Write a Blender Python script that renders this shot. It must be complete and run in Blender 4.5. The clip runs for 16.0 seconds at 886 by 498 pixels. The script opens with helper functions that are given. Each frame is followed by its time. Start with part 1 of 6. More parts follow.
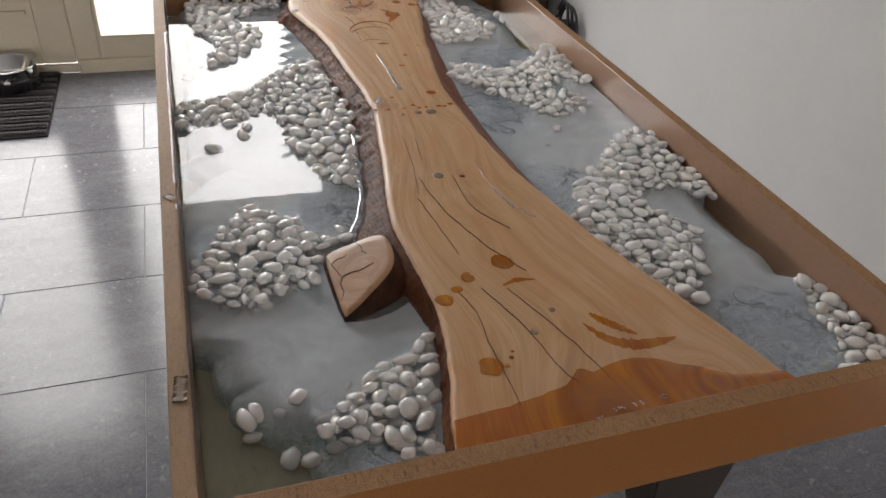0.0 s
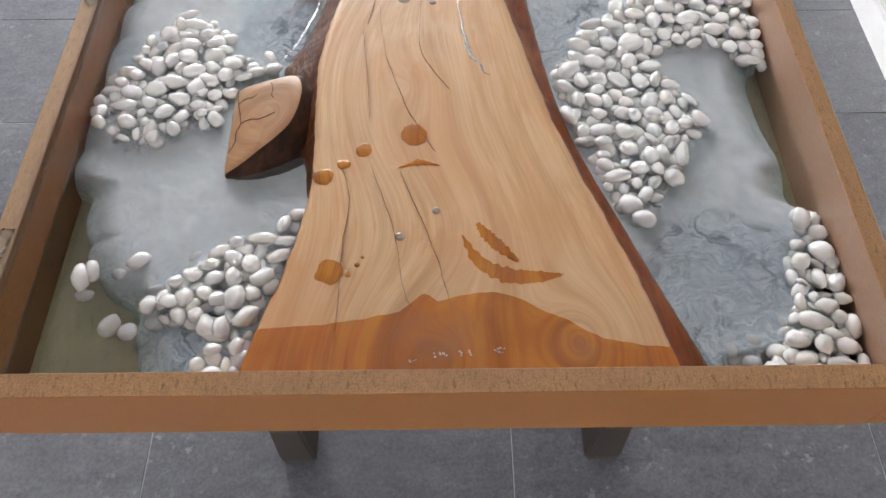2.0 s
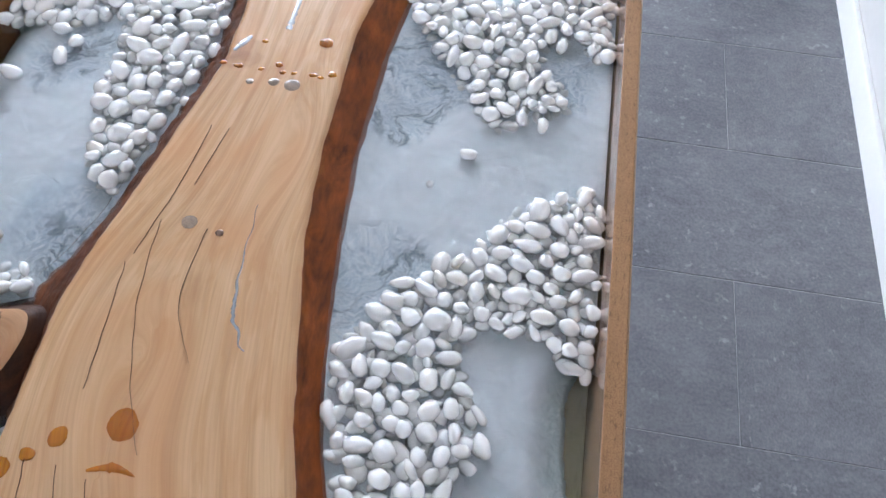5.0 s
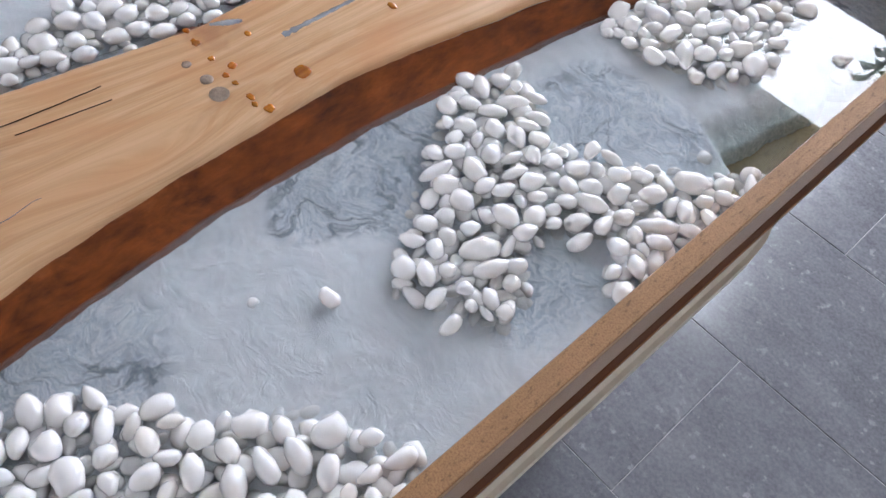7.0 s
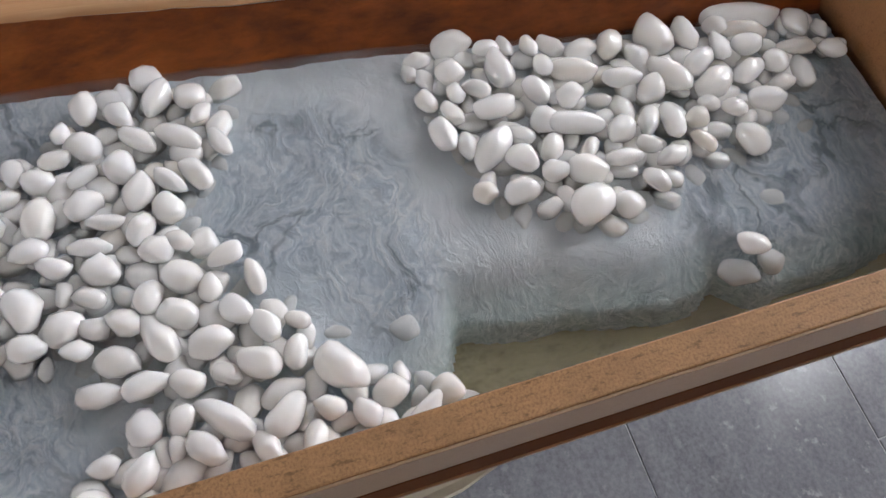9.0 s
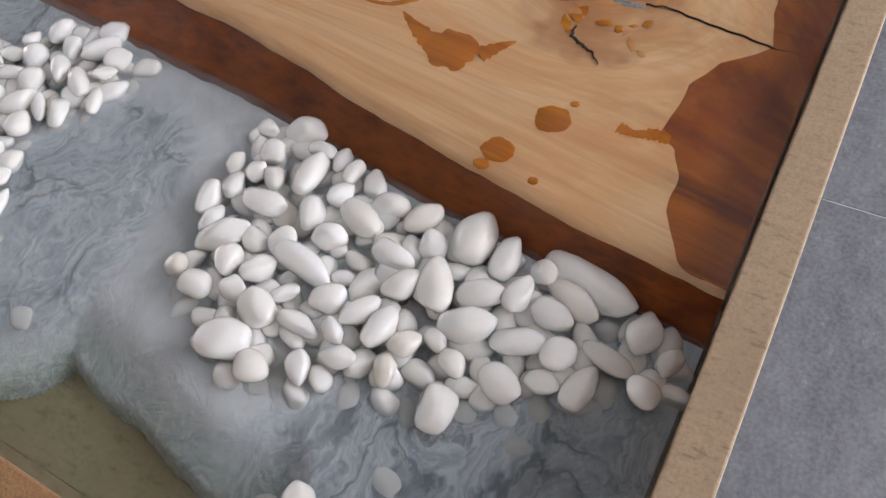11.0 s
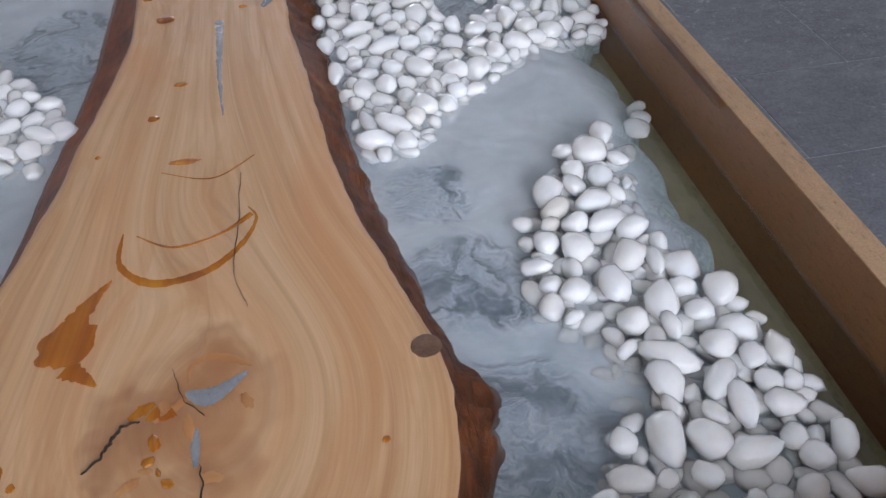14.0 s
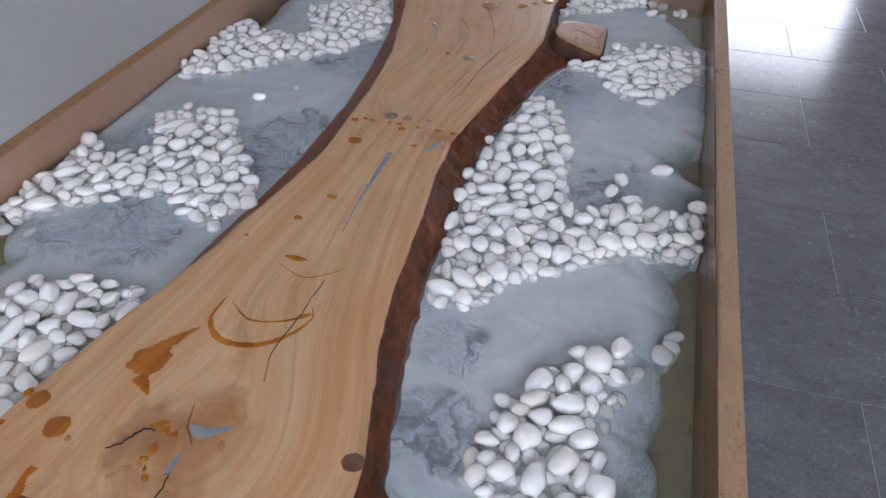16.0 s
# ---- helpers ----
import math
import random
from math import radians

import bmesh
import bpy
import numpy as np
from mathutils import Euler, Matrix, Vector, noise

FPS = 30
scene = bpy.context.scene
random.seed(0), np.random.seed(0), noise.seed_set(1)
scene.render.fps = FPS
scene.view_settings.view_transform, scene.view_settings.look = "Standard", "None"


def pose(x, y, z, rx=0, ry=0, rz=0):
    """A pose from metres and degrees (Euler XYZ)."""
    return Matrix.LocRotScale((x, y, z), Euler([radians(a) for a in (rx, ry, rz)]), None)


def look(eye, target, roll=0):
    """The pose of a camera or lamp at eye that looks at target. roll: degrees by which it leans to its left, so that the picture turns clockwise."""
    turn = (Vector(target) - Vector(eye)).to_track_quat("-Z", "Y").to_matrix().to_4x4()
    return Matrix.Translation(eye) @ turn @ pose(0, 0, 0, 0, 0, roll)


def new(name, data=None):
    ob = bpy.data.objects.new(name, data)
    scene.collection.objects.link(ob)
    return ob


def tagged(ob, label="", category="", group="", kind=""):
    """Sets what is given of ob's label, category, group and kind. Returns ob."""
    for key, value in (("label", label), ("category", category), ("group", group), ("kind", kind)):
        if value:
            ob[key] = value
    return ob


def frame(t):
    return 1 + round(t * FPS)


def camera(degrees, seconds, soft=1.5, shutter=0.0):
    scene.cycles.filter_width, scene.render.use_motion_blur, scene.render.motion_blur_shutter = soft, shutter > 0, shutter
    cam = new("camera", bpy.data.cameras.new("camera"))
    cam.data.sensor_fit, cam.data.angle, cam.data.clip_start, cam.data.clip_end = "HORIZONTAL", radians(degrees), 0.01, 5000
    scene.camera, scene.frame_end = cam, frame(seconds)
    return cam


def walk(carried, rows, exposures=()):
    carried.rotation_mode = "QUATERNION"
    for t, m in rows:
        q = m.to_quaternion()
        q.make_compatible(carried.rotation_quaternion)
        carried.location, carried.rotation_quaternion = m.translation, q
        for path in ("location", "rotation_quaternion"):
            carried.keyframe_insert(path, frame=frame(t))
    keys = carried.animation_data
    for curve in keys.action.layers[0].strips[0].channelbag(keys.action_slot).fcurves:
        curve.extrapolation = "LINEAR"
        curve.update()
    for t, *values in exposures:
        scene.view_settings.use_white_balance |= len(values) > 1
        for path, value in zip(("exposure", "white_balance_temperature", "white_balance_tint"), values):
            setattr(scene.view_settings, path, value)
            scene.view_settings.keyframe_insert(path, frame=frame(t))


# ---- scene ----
cam = camera(61.4, 16.0)
PATH = [
    (0, (-0.37, -0.382, 1.286), (0.21, 1.133, 0.117), 5.2),
    (0.5, (-0.272, -0.316, 1.251), (0.097, 1.175, -0.03), 3.9),
    (1, (-0.132, -0.292, 1.269), (0.029, 1.113, -0.146), 3.7),
    (1.5, (-0.037, -0.281, 1.306), (-0.008, 0.997, -0.232), 2.2),
    (2, (-0.016, -0.241, 1.341), (-0.019, 0.823, -0.353), -0.8),
    (2.5, (-0.002, -0.162, 1.401), (-0.013, 0.711, -0.399), -1.8),
    (3, (-0.011, -0.071, 1.423), (0.035, 0.66, -0.438), 2.8),
    (3.5, (-0.02, 0.023, 1.421), (-0.002, 0.709, -0.458), 0.7),
    (4, (0.004, 0.067, 1.41), (0.008, 0.737, -0.475), 0.0),
    (4.5, (0.09, 0.096, 1.398), (0.062, 0.994, -0.389), 0.0),
    (4.7, (0.16, 0.1, 1.395), (0.094, 1.101, -0.336), 1.0),
    (6.8, (0.432, 0.421, 1.265), (-0.275, 1.279, -0.398), 4.9),
    (7, (0.455, 0.491, 1.234), (-0.306, 1.28, -0.439), 5.3),
    (7.5, (0.474, 0.637, 1.171), (-0.351, 1.241, -0.548), 5.4),
    (8, (0.456, 0.753, 1.149), (-0.37, 1.225, -0.611), 3.3),
    (8.5, (0.447, 0.843, 1.129), (-0.396, 1.206, -0.648), 0.9),
    (9, (0.438, 0.941, 1.113), (-0.377, 1.291, -0.679), 5.9),
    (9.5, (0.445, 1.043, 1.12), (-0.368, 1.278, -0.692), 6.1),
    (9.7, (0.449, 1.088, 1.116), (-0.376, 1.236, -0.699), 4.0),
    (11.8, (0.236, 1.412, 1.052), (-0.393, 0.262, -0.459), -12.4),
    (12, (0.217, 1.42, 1.057), (-0.349, 0.217, -0.437), -10.7),
    (12.5, (0.171, 1.444, 1.066), (-0.302, 0.175, -0.405), -5.9),
    (13, (0.084, 1.451, 1.08), (-0.388, 0.141, -0.357), -4.2),
    (13.5, (-0.049, 1.445, 1.075), (-0.43, 0.089, -0.344), -3.7),
    (14, (-0.113, 1.438, 1.086), (-0.38, 0.035, -0.314), -1.7),
    (14.5, (-0.158, 1.462, 1.111), (-0.154, 0.038, -0.293), -2.8),
    (15, (-0.201, 1.478, 1.169), (0.022, 0.08, -0.244), -2.5),
    (15.5, (-0.261, 1.48, 1.214), (0.018, 0.085, -0.192), 0.9),
    (16, (-0.295, 1.482, 1.223), (0.104, -0.026, -0.029), 1.5),
]
EXPOSURES = [(0.0, -0.95, 7050, 18), (1.0, -0.56, 6900, 17), (1.5, -0.16, 6800, 16), (2.5, 0.18, 6450, 16), (3.5, 0.17, 6000, 16), (4.5, 0.11, 5850, 15), (7.0, -0.08, 6050, 19),
             (9.0, -0.53, 6550, 18), (12.0, -0.60, 6600, 19), (13.0, -0.66, 6000, 18), (16.0, -0.82, 5950, 19)]
walk(cam, [(t, look(e, g, r)) for t, e, g, r in PATH], EXPOSURES)

# ---- light ----
world = bpy.data.worlds.new("sky")
scene.world = world
world.use_nodes = True
wn = world.node_tree
sky = wn.nodes.new("ShaderNodeTexSky")
sky.sky_type = "NISHITA"
sky.sun_disc = False
sky.sun_elevation = radians(48)
sky.sun_rotation = radians(270)
bg = wn.nodes["Background"]
wn.links.new(sky.outputs[0], bg.inputs[0])
bg.inputs[1].default_value = 0.15

sun = new("sun", bpy.data.lights.new("sun", "SUN"))
sun.data.energy = 1.5
sun.data.angle = radians(12)
sun.data.color = (1.0, 0.95, 0.88)
sun.matrix_world = look((-4, 1.0, 6), (0, 1.5, 0))

# ---- sizes of the table ----
XL, XR, YN, YF = -0.406, 0.360, 0.0, 1.333      # inside of the mould
ZB, ZS, ZR, ZP = 0.775, 0.755, 0.727, 0.690     # board top, slab top, resin level, base panel
BT = 0.020                                      # board thickness
WX_E, WX_W, WY_N, WY_S, ZC = 1.09, -3.2, 2.78, -6.2, 2.5


# ---- materials ----
class Mat:
    """Small helper round a node tree with a Principled shader."""

    def __init__(self, name, rough=0.5, metal=0.0, coat=0.0, spec=0.5):
        self.m = bpy.data.materials.new(name)
        self.m.use_nodes = True
        self.t = self.m.node_tree
        self.b = self.t.nodes["Principled BSDF"]
        self.b.inputs["Roughness"].default_value = rough
        self.b.inputs["Metallic"].default_value = metal
        self.b.inputs["Coat Weight"].default_value = coat
        self.b.inputs["Coat Roughness"].default_value = 0.06
        self.b.inputs["Specular IOR Level"].default_value = spec

    def node(self, kind, **ins):
        n = self.t.nodes.new(kind)
        for k, v in ins.items():
            key = k.replace("_", " ")
            if key in n.inputs:
                n.inputs[key].default_value = v
        return n

    def link(self, a, b):
        self.t.links.new(a, b)

    def coords(self, scale=(1, 1, 1), uv=False):
        c = self.t.nodes.new("ShaderNodeTexCoord")
        mp = self.t.nodes.new("ShaderNodeMapping")
        mp.inputs["Scale"].default_value = scale
        self.link(c.outputs["UV" if uv else "Object"], mp.inputs[0])
        return mp.outputs[0]

    def noise(self, vec, scale, detail=4, rough=0.55, distortion=0.0):
        n = self.node("ShaderNodeTexNoise", Scale=scale, Detail=detail, Roughness=rough, Distortion=distortion)
        self.link(vec, n.inputs["Vector"])
        return n.outputs["Fac"]

    def ramp(self, fac, stops):
        r = self.t.nodes.new("ShaderNodeValToRGB")
        el = r.color_ramp.elements
        while len(el) < len(stops):
            el.new(0.5)
        for e, (p, c) in zip(el, stops):
            e.position = p
            e.color = (*c, 1) if len(c) == 3 else c
        self.link(fac, r.inputs[0])
        return r.outputs[0]

    def mix(self, fac, a, b, kind="MIX"):
        n = self.t.nodes.new("ShaderNodeMix")
        n.data_type = "RGBA"
        n.blend_type = kind
        for sock, v in ((n.inputs[0], fac), (n.inputs[6], a), (n.inputs[7], b)):
            if isinstance(v, (int, float)):
                sock.default_value = v
            elif isinstance(v, tuple):
                sock.default_value = (*v, 1)
            else:
                self.link(v, sock)
        return n.outputs[2]

    def bump(self, height, strength, distance):
        n = self.node("ShaderNodeBump", Strength=strength, Distance=distance)
        self.link(height, n.inputs["Height"])
        self.link(n.outputs[0], self.b.inputs["Normal"])

    def color(self, c):
        if isinstance(c, tuple):
            self.b.inputs["Base Color"].default_value = (*c, 1)
        else:
            self.link(c, self.b.inputs["Base Color"])
        return self

    def rough(self, s):
        self.link(s, self.b.inputs["Roughness"])


def plain(name, col, rough=0.5, var=0.12, scale=12.0, metal=0.0, bump=0.15, coat=0.0, dist=0.002):
    m = Mat(name, rough, metal, coat)
    v = m.coords()
    n1 = m.noise(v, scale, 5)
    n2 = m.noise(v, scale * 9, 4)
    lo = tuple(max(0.0, c * (1 - var)) for c in col)
    hi = tuple(min(1.0, c * (1 + var)) for c in col)
    a = m.ramp(n1, [(0.3, lo), (0.7, hi)])
    m.color(m.mix(0.35, a, m.ramp(n2, [(0.35, lo), (0.65, hi)])))
    if bump:
        m.bump(n2, bump, dist)
    return m.m


def wood_material(name, light, mid, dark, rough, coat, vein=0.5, knots=()):
    """Grain that flows along the slab; the UV map carries the flow in metres."""
    m = Mat(name, rough, 0.0, coat)
    long = m.coords((62, 3.2, 1), uv=True)
    fine = m.coords((420, 9, 1), uv=True)
    broad = m.coords((9, 2.2, 1), uv=True)
    plainuv = m.coords((1, 1, 1), uv=True)
    rings = m.noise(long, 1.0, 6, 0.6, 0.35)
    hair = m.noise(fine, 1.0, 4, 0.6)
    bands = m.noise(broad, 1.0, 3, 0.5, 1.8)
    base = m.ramp(bands, [(0.28, mid), (0.5, light), (0.74, mid)])
    streak = m.ramp(rings, [(0.36, dark), (0.46, mid), (0.53, light), (0.80, light)])
    c = m.mix(vein, base, streak)
    c = m.mix(0.21, c, m.ramp(hair, [(0.35, dark), (0.6, light)]))
    w = m.node("ShaderNodeTexWave", Scale=10.0, Distortion=9.0, Detail=3.0)
    w.inputs["Detail Scale"].default_value = 1.2
    w.bands_direction = "X"
    m.link(m.coords((1.0, 0.16, 1), uv=True), w.inputs["Vector"])
    c = m.mix(0.15, c, m.ramp(w.outputs["Fac"], [(0.0, dark), (0.22, mid), (0.45, light), (1.0, light)]))
    flame = m.noise(m.coords((24, 3.4, 1), uv=True), 1.0, 4, 0.55, 2.6)
    c = m.mix(m.ramp(flame, [(0.47, (0, 0, 0)), (0.56, (0.34,) * 3), (0.66, (0.10,) * 3)]), c, (mid[0] * 0.86, mid[1] * 0.70, mid[2] * 0.52))
    grow = m.noise(m.coords((34, 1.1, 1), uv=True), 1.0, 4, 0.5, 0.5)
    lines = m.t.nodes.new("ShaderNodeMath")
    lines.operation = "PINGPONG"
    lines.inputs[1].default_value = 0.05
    m.link(grow, lines.inputs[0])
    c = m.mix(m.ramp(lines.outputs[0], [(0.0, (0.13,) * 3), (0.010, (0.05,) * 3), (0.018, (0.0,) * 3)]), c, (mid[0] * 0.74, mid[1] * 0.58, mid[2] * 0.44))
    blush = m.noise(plainuv, 7.0, 2)
    c = m.mix(m.ramp(blush, [(0.45, (0, 0, 0)), (0.70, (0.62,) * 3)]), c, (mid[0] * 1.02, mid[1] * 0.82, mid[2] * 0.70))
    for kx, ky, kr in knots:
        d = m.t.nodes.new("ShaderNodeVectorMath")
        d.operation = "DISTANCE"
        wv = m.t.nodes.new("ShaderNodeTexNoise")
        wv.inputs["Scale"].default_value = 28.0
        ob = m.coords()
        m.link(ob, wv.inputs["Vector"])
        ad = m.t.nodes.new("ShaderNodeVectorMath")
        ad.operation = "MULTIPLY_ADD"
        ad.inputs[1].default_value = (0.045, 0.045, 0)
        m.link(wv.outputs["Color"], ad.inputs[0])
        m.link(ob, ad.inputs[2])
        m.link(ad.outputs[0], d.inputs[0])
        d.inputs[1].default_value = (kx + 0.0225, ky + 0.0225, 0.065)
        f = m.ramp(d.outputs["Value"], [(0.0, (0.75,) * 3), (kr * 0.45, (0.42,) * 3), (kr * 0.6, (0.16,) * 3), (kr * 0.75, (0.34,) * 3), (kr, (0.0,) * 3)])
        c = m.mix(f, c, (0.33, 0.13, 0.045))
    m.color(c)
    m.bump(hair, 0.12, 0.001)
    return m.m


M_WOOD = wood_material("planed_wood", (0.735, 0.482, 0.268), (0.615, 0.358, 0.166), (0.30, 0.120, 0.034), 0.36, 0.10, 0.32, ((-0.022, 0.535, 0.055), (-0.085, 0.05, 0.030), (-0.040, 0.508, 0.026), (0.009, 0.536, 0.022), (0.022, 0.553, 0.016), (-0.009, 0.531, 0.018), (0.016, 0.568, 0.014), (-0.030, 0.575, 0.022), (0.012, 0.518, 0.012)))
M_WET = wood_material("wet_wood", (0.56, 0.200, 0.014), (0.40, 0.110, 0.007), (0.14, 0.030, 0.003), 0.20, 0.3, 0.7, ((-0.02, -0.635, 0.045), (0.10, -0.640, 0.03)))
M_WET_FAR = wood_material("soaked_wood", (0.43, 0.125, 0.013), (0.23, 0.055, 0.006), (0.065, 0.013, 0.002), 0.20, 0.3, 0.75)
M_DRIP = wood_material("drip_wood", (0.58, 0.225, 0.018), (0.38, 0.105, 0.007), (0.11, 0.022, 0.002), 0.22, 0.15, 0.75)


def bark_material(name, cols, rough, coat, bump):
    m = Mat(name, rough, 0.0, coat, 0.28)
    v = m.coords((1.0, 0.45, 1.0))
    a = m.noise(v, 38, 6, 0.62, 0.5)
    b = m.noise(m.coords((1, 0.3, 1)), 160, 5, 0.6)
    s = m.noise(m.coords(), 11, 3)
    c = m.ramp(a, [(0.30, cols[0]), (0.46, cols[1]), (0.60, cols[2]), (0.78, cols[3])])
    c = m.mix(m.ramp(s, [(0.38, (0.75,) * 3), (0.62, (0.0,) * 3)]), c, cols[1])
    c = m.mix(0.25, c, m.ramp(b, [(0.35, cols[0]), (0.62, cols[2])]))
    m.color(c)
    add = m.t.nodes.new("ShaderNodeMath")
    m.link(a, add.inputs[0])
    m.link(b, add.inputs[1])
    m.bump(add.outputs[0], bump, 0.004)
    return m.m


M_BARK_S = bark_material("smooth_edge", [(0.030, 0.007, 0.002), (0.190, 0.042, 0.006), (0.33, 0.084, 0.012), (0.46, 0.15, 0.030)], 0.42, 0.0, 0.12)
M_BARK_R = bark_material("rough_edge", [(0.010, 0.004, 0.002), (0.105, 0.029, 0.009), (0.25, 0.080, 0.026), (0.50, 0.26, 0.11)], 0.5, 0.05, 0.9)
# Bark browns taken far down to paint in the shade of the hollow.
M_STUMPSIDE = bark_material("stump_side", [(0.008, 0.003, 0.002), (0.034, 0.010, 0.004), (0.10, 0.034, 0.010), (0.24, 0.11, 0.045)], 0.5, 0.1, 0.4)
M_STUMP = wood_material("cut_branch", (0.54, 0.315, 0.165), (0.43, 0.225, 0.105), (0.25, 0.115, 0.048), 0.4, 0.2, 0.5)
M_SMUDGE = wood_material("brown_smudge", (0.58, 0.30, 0.115), (0.50, 0.235, 0.082), (0.33, 0.135, 0.040), 0.4, 0.05, 0.7)
# Pale colour stands in for the small reflections of lights on the bubbles.
M_BUBBLE_GLINT = plain("bubble_glint_film", (0.75, 0.62, 0.48), 0.08, 0.1, 50, coat=0.8, bump=0)
M_CLEARTAPE = plain("clear_tape", (0.52, 0.40, 0.28), 0.12, 0.2, 80, coat=0.8, bump=0.2)
M_CRACK = plain("dark_crack", (0.036, 0.020, 0.012), 0.9, 0.4, 90)
M_FILL = plain("resin_fill", (0.46, 0.47, 0.49), 0.10, 0.25, 40, metal=0.6, coat=0.8, bump=0.25)
M_PLUG = plain("filled_hole", (0.34, 0.25, 0.18), 0.22, 0.4, 120, coat=0.5)
M_PLUGD = plain("dark_knot", (0.16, 0.085, 0.05), 0.3, 0.5, 140, coat=0.3)


def board_material(name, col, speck, rough, coat=0.0, spec=0.4):
    m = Mat(name, rough, 0.0, coat, spec)
    v = m.coords((1, 1, 1))
    a = m.noise(v, 700, 3, 0.6)
    b = m.noise(v, 24, 4)
    chips = m.noise(m.coords((1.0, 0.30, 1.0)), 300, 4, 0.7)
    lo = tuple(c * (1 - speck) for c in col)
    hi = tuple(min(1, c * (1 + 0.5 * speck)) for c in col)
    c = m.ramp(a, [(0.38, lo), (0.5, col), (0.66, hi)])
    c = m.mix(m.ramp(b, [(0.42, (0, 0, 0)), (0.68, (0.45,) * 3)]), c, lo)
    c = m.mix(m.ramp(chips, [(0.56, (0, 0, 0)), (0.66, (min(1.0, speck * 2.4),) * 3)]), c, tuple(c * 0.28 for c in col))
    c = m.mix(m.ramp(chips, [(0.34, (min(1.0, speck * 1.6),) * 3), (0.44, (0, 0, 0))]), c, tuple(min(1, c * 1.35) for c in col))
    m.color(c)
    m.bump(a, 0.25, 0.0006)
    return m.m


M_MDF = board_material("chipboard_edge", (0.40, 0.215, 0.098), 0.26, 0.62)
M_MDF_PALE = board_material("pale_chipboard_edge", (0.42, 0.30, 0.195), 0.16, 0.7)
M_TAPE = board_material("taped_face", (0.27, 0.110, 0.030), 0.10, 0.30, 0.15)
M_MDF_LEFT = board_material("tan_chipboard_edge", (0.45, 0.285, 0.160), 0.20, 0.6)
M_FACING = board_material("brown_facing", (0.36, 0.235, 0.145), 0.10, 0.4, 0.1)
M_INNER = board_material("inner_face", (0.29, 0.135, 0.055), 0.10, 0.24, 0.35)
# Inner face under film; side light and the pale resin's reflection lighten its colour.
M_INNER_FILM_LIT = board_material("filmed_lit_inner_face", (0.42, 0.255, 0.165), 0.08, 0.16, 0.9)
M_DARKRAIL = board_material("dark_rail", (0.110, 0.036, 0.012), 0.12, 0.75, 0.0, 0.08)
M_PALE = board_material("pale_board", (0.53, 0.425, 0.315), 0.06, 0.45)
M_BASE = board_material("base_panel", (0.44, 0.40, 0.225), 0.18, 0.5)


def pebble_material():
    m = Mat("white_pebble", 0.40, 0.0, 1.0, 0.15)
    m.b.inputs["Coat Roughness"].default_value = 0.02
    inf = m.t.nodes.new("ShaderNodeObjectInfo")
    geo = m.t.nodes.new("ShaderNodeNewGeometry")
    v = m.coords()
    n = m.noise(v, 60, 5)
    f = m.noise(v, 700, 3)
    c = m.ramp(n, [(0.32, (0.90, 0.880, 0.850)), (0.5, (0.94, 0.928, 0.905)), (0.7, (0.955, 0.948, 0.930))])
    for rnd in (inf.outputs["Random"], geo.outputs["Random Per Island"]):
        c = m.mix(1.0, c, m.ramp(rnd, [(0.0, (1, 1, 1)), (0.7, (0.99, 0.985, 0.975)), (0.95, (0.97, 0.955, 0.93)), (1.0, (0.93, 0.89, 0.83))]), "MULTIPLY")
    m.color(c)
    m.bump(f, 0.08, 0.0005)
    m.b.inputs["Subsurface Weight"].default_value = 0.55
    m.b.inputs["Subsurface Radius"].default_value = (1.0, 0.95, 0.9)
    m.b.inputs["Subsurface Scale"].default_value = 0.007
    return m.m


M_PEBBLE = pebble_material()


PALE_SPOTS = ((-.30, .20, .13), (-.30, .56, .11), (.22, .60, .12), (.30, .34, .09), (.18, 1.03, .055), (-.27, .90, .10), (-.20, .22, .08), (.30, .68, .08), (.24, 1.08, .07), (.27, 1.13, .05), (-.27, .17, .08), (.15, 1.01, .04), (-.31, .87, .06), (.28, .28, .07), (-.34, .30, .06))
# Spots at the far right corner also paint in the end board's reflection.
DARK_SPOTS = ((.33, 1.30, .07), (.24, 1.31, .05), (.26, .09, .10), (.13, .46, .07), (.15, .76, .08), (-.19, .45, .055), (-.29, .71, .06), (.29, 1.24, .08), (.20, .955, .055), (-.28, .07, .06), (.30, .76, .05), (-.18, 1.01, .040), (-.19, 1.11, .048), (-.20, 1.24, .050), (.26, .985, .04), (.12, .68, .05), (-.375, 1.08, .045), (-.385, 1.17, .05))


